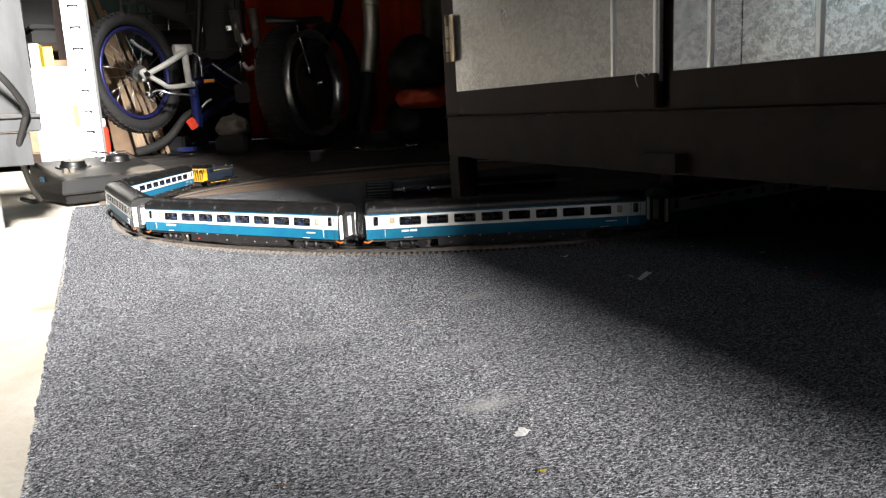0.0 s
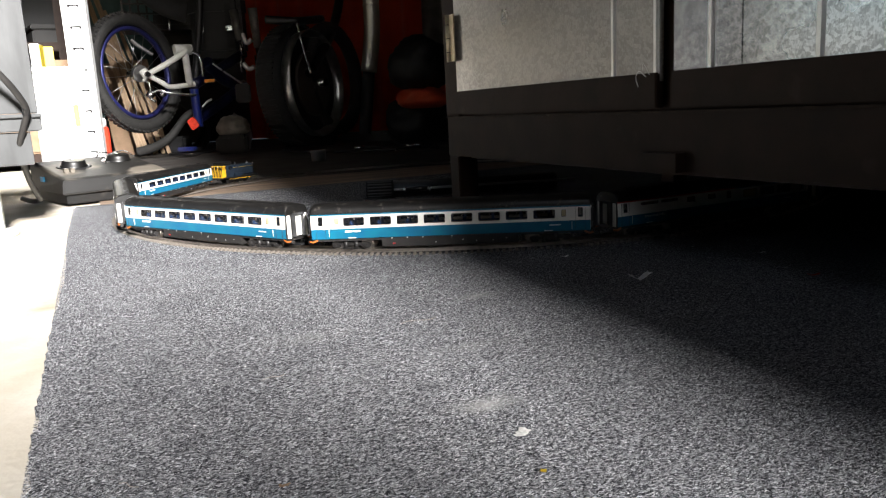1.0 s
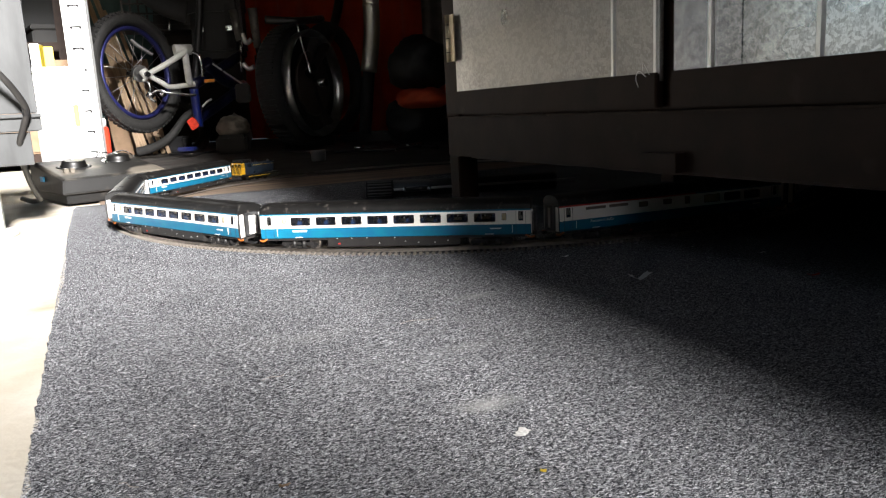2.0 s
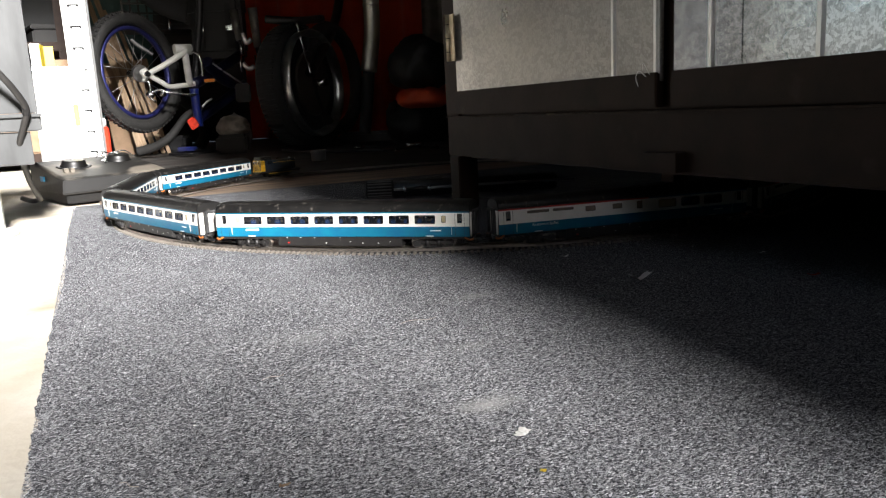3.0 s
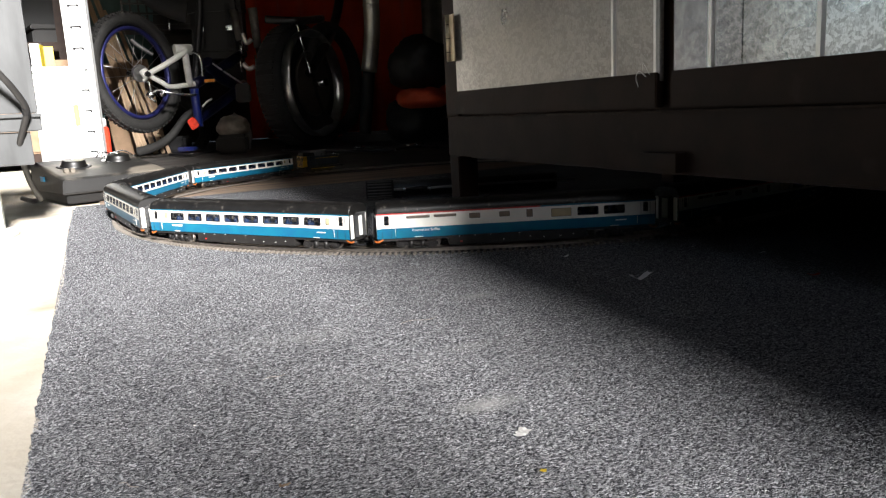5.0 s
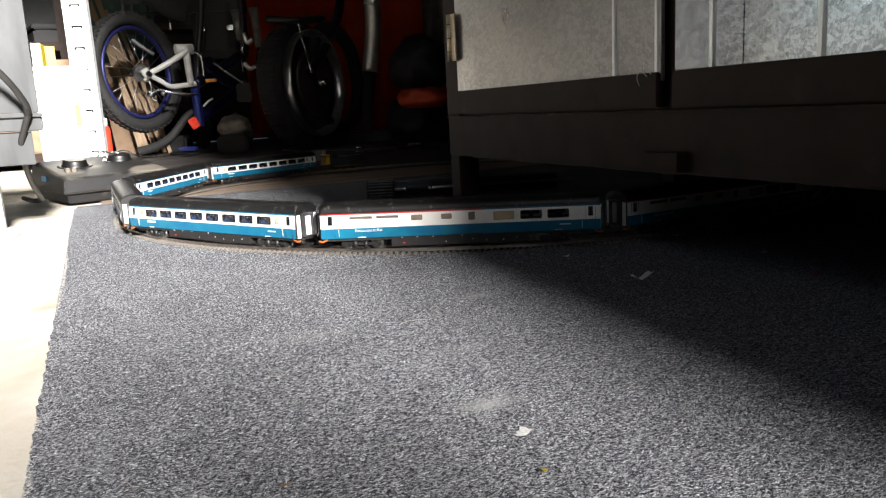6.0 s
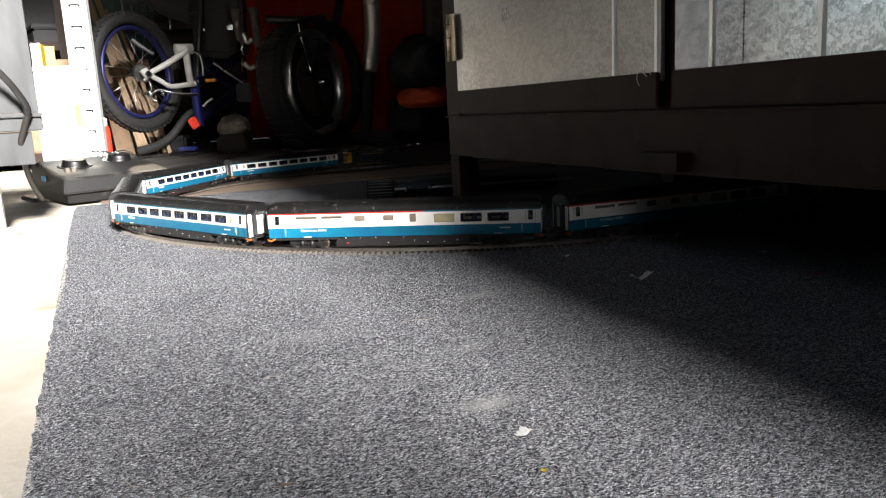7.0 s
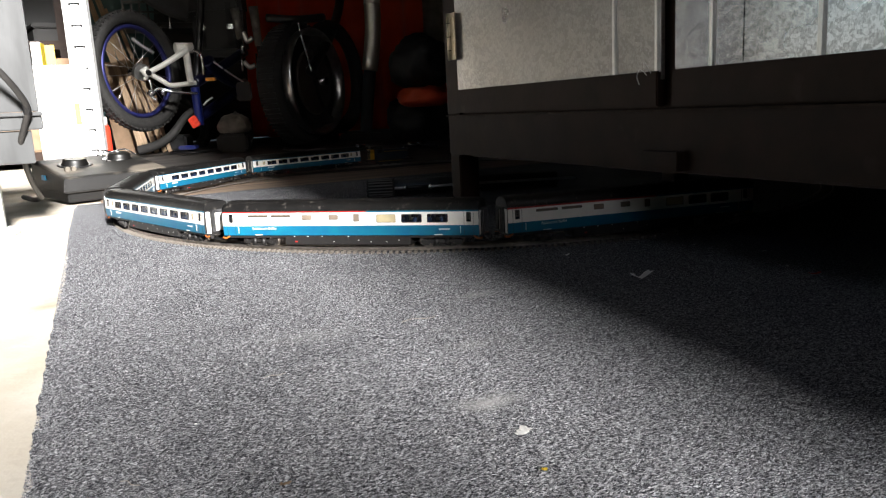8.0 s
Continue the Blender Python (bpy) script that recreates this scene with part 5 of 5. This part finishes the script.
# ---- the dark back of the shed ----
def pleated(name, a, b, z0, z1, depth, folds, material, label, category):
    """A hanging sheet with soft folds, from plan point a to b."""
    a, b = Vector(a), Vector(b)
    d = (b - a).normalized()
    n = Vector((-d.y, d.x, 0))
    bm = bmesh.new()
    rows = []
    for i in range(folds * 8 + 1):
        s = i / (folds * 8)
        off = depth * math.sin(2 * math.pi * folds * s) * (0.6 + 0.4 * math.sin(9 * s))
        p = a + (b - a) * s + n * off
        rows.append([bm.verts.new((p.x, p.y, z0)), bm.verts.new((p.x + n.x * off * 0.5, p.y + n.y * off * 0.5, z1))])
    for p, q in zip(rows, rows[1:]):
        bm.faces.new((p[0], q[0], q[1], p[1])).smooth = True
    bmesh.ops.solidify(bm, geom=bm.faces[:], thickness=0.004)
    return tagged(part(name, bm, material), label, category)


tarp = pleated("red_tarpaulin", (-1.2500, 4.7500, 0.0000), (0.0700, 3.8200, 0.0000), 0.0, 1.5, 0.025, 9, M_RED_SHEET, "dark red tarpaulin hanging at the back in shade", "tarpaulin")


part("top_rope", tube([Vector((-1.2500, 4.7500, 0.0000)) + Vector((0, -0.04, 1.47)), Vector((-0.5900, 4.2850, 0.0000)) + Vector((0, -0.04, 1.45)), Vector((0.0700, 3.8200, 0.0000)) + Vector((0, -0.04, 1.47))], 0.006, 8), M_BLACK, tarp, "black rope along the top hem")


def vacuum_pipe():
    o = Vector((-0.3286, 3.5747, 0.0000))
    t = thing("vacuum_pipe", Matrix.Translation(o), "bright metal vacuum pipe on a black hose, standing upright", "pipe")
    P = lambda p: Vector(p) - o
    part("metal_tube", tube([P((-0.2440, 3.2000, 0.7870)), P((-0.2470, 3.2000, 0.5889)), P((-0.2510, 3.2000, 0.4549)), P((-0.2740, 3.2000, 0.3010))], 0.0335, 24), M_SATIN, t, "satin steel tube")
    part("collar", rod(P((-0.2478, 3.2000, 0.5720)), P((-0.2482, 3.2000, 0.5640)), 0.0345, n=24), M_SATIN, t)
    part("hose", tube([P((-0.2740, 3.2000, 0.3030)), P((-0.2900, 3.2000, 0.1810)), P((-0.3070, 3.2000, 0.0480))], 0.026, 14), M_BLACK_MATT, t, "black lower tube")
    part("floor_head", box(-0.13, 0.13, -0.05, 0.06, 0.0, 0.045, 0.012), M_BLACK, t)


vacuum_pipe()


def bag(m, w, d, h, material, label, seed, crumple=0.0):
    """A slumped bag: a soft lumpy form with a flat foot."""
    bm = bmesh.new()
    bmesh.ops.create_icosphere(bm, subdivisions=4, radius=1.0)
    for v in bm.verts:
        c = v.co
        k = 1 + 0.2 * noise.noise(c * 1.7 + Vector((seed, 0, 0))) + 0.11 * abs(noise.noise(c * 4.2 + Vector((0, seed, 0)))) - 0.06 * abs(noise.noise(c * 9 + Vector((seed, seed, 0)))) + crumple * (0.5 - 1.6 * abs(noise.noise(c * 2.6 + Vector((seed, 2, 5)))))
        v.co = Vector((c.x * w / 2 * k, c.y * d / 2 * k, max((c.z * k + 0.8) * h / 1.8, 0)))
    for f in bm.faces:
        f.smooth = True
    return tagged(part("bag", bm, material, m=m), label, "bag")


bag(pose(*(-0.0719, 3.2191, 0.0000)), 0.30, 0.26, 0.20, M_BAG, "black lumpy sack on the floor", 1)
bag(Matrix.Translation((-0.0530, 3.0000, 0.1430)), 0.19, 0.2, 0.085, M_RED_SHEET, "red bag resting on a black sack", 7)
bag(Matrix.Translation((-0.0560, 3.0200, 0.2180)), 0.24, 0.26, 0.2, M_BAG, "black sack piled on a red bag", 4)
bag(Matrix.Translation((-0.8270, 3.0700, 0.0760)), 0.125, 0.11, 0.072, M_CLOTH, "crumpled beige cloth bundle on a dark block", 9, 0.2)
bag(Matrix.Translation((-0.8500, 3.2000, 0.0)), 0.11, 0.10, 0.15, M_CRUMPLED, "crumpled white plastic sack behind a dark block", 13, 0.28)
tagged(part("grey_block", prism([(-0.065, -0.04), (0.065, -0.04), (0.05, 0.05), (-0.05, 0.05)], 0, 0.075, 0.012), M_DARK_GREY, m=pose(*(-0.8223, 3.0380, 0.0000))), "dark grey plastic block on the floor", "block")
pleated("pale_cloth", (-0.0487, 3.7574, 0.0000), (0.0725, 3.7509, 0.0000), 0.36, 0.9, 0.012, 2, M_CLOTH, "pale cloth hanging at the back", "cloth")
tagged(part("small_cup", lathe([(0.020, 0.0), (0.022, 0.003), (0.024, 0.030), (0.023, 0.034)]), M_GREY_PLASTIC, m=pose(*(-0.3756, 2.3504, 0.0000))), "small pale plastic cup on the floor", "cup")
for k, (a, b, c, d) in enumerate((((-0.6268, 3.0317, 0.0000), (-0.4468, 2.7572, 0.0000), (-0.2742, 2.6902, 0.0000), (-0.1510, 2.6588, 0.0000)), ((-0.3041, 2.9962, 0.0000), (-0.1546, 2.7277, 0.0000), (-0.0742, 2.8020, 0.0000), (-0.0007, 2.6704, 0.0000)), ((-1.1103, 3.1099, 0.0000), (-0.9880, 3.0562, 0.0000), (-0.9495, 3.2846, 0.0000), (-0.9466, 3.3636, 0.0000)))):
    lift = Vector((0, 0, 0.005))
    tagged(part("loose_cable", tube([Vector(p) + lift for p in (a, b, c, d)], 0.005, 8), M_BLACK), "black cable lying across the dark floor", "cable", "floor cables")
for p in ((-0.1002, 2.8240, 0.0000), (-0.0716, 2.8748, 0.0000), (-0.2976, 2.8425, 0.0000)):
    tagged(part("metal_fitting", rod(Vector(p) + Vector((-0.018, 0, 0.008)), Vector(p) + Vector((0.018, 0.006, 0.010)), 0.008, 0.005), M_CHROME), "small shiny metal fitting on the floor", "fitting", "floor fittings")


def wire_crate():
    """A black perforated crate up behind the bicycle."""
    t = thing("mesh_crate", Matrix.Translation((-1.1500, 3.3000, 0.5340)) @ pose(0, 0, 0, 0, 0, 20), "black perforated plastic crate hung behind the bicycle", "crate")
    for i in range(9):
        part("bar", box(-0.15 + i * 0.032, -0.142 + i * 0.032, 0.0, 0.006, 0.0, 0.32), M_BLACK, t)
    for j in range(8):
        part("bar", box(-0.15, 0.12, -0.0065, -0.0005, 0.01 + j * 0.04, 0.018 + j * 0.04), M_BLACK, t)
    part("rim_bar", box(-0.16, 0.13, -0.008, 0.2, -0.012, -0.0005, 0.003), M_BLACK, t)


wire_crate()


def pannier():
    """Dark baggage and tools slung on the bicycles."""
    t = thing("tool_bag", Matrix.Translation((-0.9200, 3.3500, 0.4140)), "black canvas tool bag slung between the bicycles", "bag")
    part("bag_body", box(-0.11, 0.11, -0.06, 0.06, -0.02, 0.24, 0.03), M_BAG, t)
    part("flap", box(-0.113, 0.113, -0.066, 0.064, 0.15, 0.245, 0.02), M_BAG, t)
    for x in (-0.06, 0.06):
        part("strap", box(x - 0.012, x + 0.012, -0.068, -0.064, 0.02, 0.2, 0.001), M_BLACK_MATT, t)
        part("buckle", box(x - 0.014, x + 0.014, -0.071, -0.0685, 0.09, 0.11, 0.001), M_CHROME, t)


pannier()


# ---- the black tool lying inside the bend ----
def black_tool():
    o = Vector((-0.128, 1.292, 0.0))
    t = thing("air_pump", Matrix.Translation(o) @ pose(0, 0, 0, 0, 0, 2), "black hand pump with a ribbed grip lying on the carpet", "pump")
    grip = part("grip", rod((0, 0, 0.016), (0.047, 0, 0.016), 0.0155, n=28), M_BLACK_MATT, t, "ribbed black grip")
    for i in range(18):
        a = 2 * math.pi * i / 18
        part("rib", rod((0.003, 0.0155 * math.cos(a), 0.016 + 0.0155 * math.sin(a)), (0.044, 0.0155 * math.cos(a), 0.016 + 0.0155 * math.sin(a)), 0.0011, n=5), M_GREY_PLASTIC, grip)
    part("barrel", rod((0.047, 0, 0.016), (0.33, 0, 0.016), 0.0145, n=28), M_BLACK, t, "smooth black barrel")
    part("hose", tube([(0.048, -0.0165, 0.016), (0.09, -0.018, 0.016), (0.14, -0.018, 0.017), (0.2, -0.018, 0.018), (0.36, -0.018, 0.019)], 0.0022, 8), M_STEEL, t)
    part("sleeve", rod((0.069, -0.0175, 0.0155), (0.106, -0.0185, 0.0165), 0.0042), M_BLACK, t)
    for x in (0.067, 0.110):
        part("ferrule", rod((x - 0.002, -0.018, 0.016), (x + 0.002, -0.018, 0.016), 0.0048), M_CHROME, t, "silver ferrule")


black_tool()


# ---- litter on the carpet ----
def scrap(p, w, d, turn, material, label, seed, curl=0.3):
    """A torn, curled scrap a few millimetres high."""
    rng = random.Random(seed)
    bm = bmesh.new()
    n = 7
    g = [[bm.verts.new(((i / n - 0.5) * w * (1 + 0.25 * rng.uniform(-1, 1)), (j / 3 - 0.5) * d * (1 + 0.4 * rng.uniform(-1, 1)),
                        0.0006 + abs(i / n - 0.45) * w * curl + rng.uniform(0, 0.1) * d)) for j in range(4)] for i in range(n + 1)]
    for i in range(n):
        for j in range(3):
            bm.faces.new((g[i][j], g[i + 1][j], g[i + 1][j + 1], g[i][j + 1]))
    bmesh.ops.solidify(bm, geom=bm.faces[:], thickness=0.0004)
    return tagged(part("paper_scrap", bm, material, m=Matrix.Translation(p) @ pose(0, 0, 0, 0, 0, turn)), label, "scrap", "litter on the carpet")


scrap((0.0335, 0.3331, 0.0000), 0.0088, 0.0052, 62, M_PAPER, "torn white paper scrap on the carpet", 1, 0.04)
scrap((0.1677, 0.6216, 0.0000), 0.019, 0.006, 12, M_PAPER, "curled white paper scrap on the carpet", 2, 0.6)
scrap((0.1218, 0.7311, 0.0000), 0.008, 0.004, 20, M_PAPER, "small white paper scrap on the carpet", 3)
scrap((0.0231, 0.7757, 0.0000), 0.004, 0.003, 0, M_PAPER, "tiny white crumb on the carpet", 4)
scrap((0.0384, 0.2953, 0.0000), 0.0025, 0.0022, 0, M_YELLOW_LABEL, "tiny yellow crumb on the carpet", 5)
scrap((-0.2170, 0.6906, 0.0000), 0.0035, 0.002, 0, M_BLACK, "tiny black crumb on the carpet", 6)
scrap((-0.0725, 0.2930, 0.0000), 0.005, 0.0025, 10, M_CARD, "tiny brown flake on the carpet", 7)
scrap((0.1228, 0.5731, 0.0000), 0.008, 0.002, 12, M_TEAL, "tiny teal thread on the carpet", 8)
scrap((0.3075, 0.7053, 0.0), 0.007, 0.003, 10, M_PAPER, "small white paper scrap on the carpet", 9)
scrap((0.3101, 0.6081, 0.0000), 0.010, 0.003, -5, M_REFLECTOR, "tiny red flake on the carpet", 10)
scrap((0.2560, 0.7506, 0.0000), 0.004, 0.002, 0, M_PAPER, "tiny white crumb on the carpet", 11)
scrap((-0.1319, 0.3604, 0.0000), 0.0016, 0.0014, 0, M_PAPER, "tiny white crumb on the carpet", 12)
scrap((0.3014, 0.6408, 0.0000), 0.003, 0.002, 0, M_PAPER, "tiny white crumb on the carpet", 13)


def loose_thread(p, turn, length, material, label):
    """A thin curled fibre lying on the felt."""
    bm = tube([(-length / 2, 0, 0.0008), (-length / 5, length * 0.08, 0.0014), (length / 5, -length * 0.05, 0.0012), (length / 2, length * 0.1, 0.0009)], 0.00018, 5)
    return tagged(part("loose_thread", bm, material, m=Matrix.Translation(p) @ pose(0, 0, 0, 0, 0, turn)), label, "thread", "litter on the carpet")


loose_thread((-0.1417, 0.2996, 0.0), -28, 0.011, M_CLOTH, "pale curled thread on the carpet")
loose_thread((-0.105, 0.425, 0.0), 30, 0.014, M_CLOTH, "pale straight thread on the carpet")
loose_thread((-0.02, 0.53, 0.0), 22, 0.030, M_CLOTH, "long pale thread lying on the carpet")
loose_thread((0.02, 0.505, 0.0), 20, 0.022, M_BLACK, "short dark thread on the carpet")
for k, p in enumerate(((-0.145, 0.445), (-0.128, 0.448), (-0.150, 0.408), (-0.050, 0.352), (-0.022, 0.272), (0.071, 0.438), (0.165, 0.352), (0.212, 0.305), (0.105, 0.31), (0.19, 0.40))):
    scrap((*p, 0.0), 0.0011, 0.0009, 37 * k, M_PAPER, "tiny white crumb on the carpet", 30 + k)


# ---- what moves: the train, round the bend ----
def train_angle(t):
    """Where the fourth coach stands on the bend, in degrees, at t seconds."""
    return -88.25 - 5.88 * t - 0.0075 * t * t


def motions():
    times = [0.25 * i for i in range(33)]
    order = [(loco, -116.1, 0.0235)] + list(zip(saloons, (-94.0, -62.4, -30.7, 0.0), (0.105,) * 4)) + list(zip(buffets, (30.6, 61.2), (0.105,) * 2))
    for ob, lag, reach in order:
        r = math.sqrt(RADIUS ** 2 - reach ** 2)
        rows = []
        for t in times:
            a = radians(train_angle(t) + lag)
            rows.append((t, pose(TRACK.x + r * math.cos(a), TRACK.y + r * math.sin(a), 0.0, 0, 0, math.degrees(a) - 90)))
        walk(ob, rows)


motions()
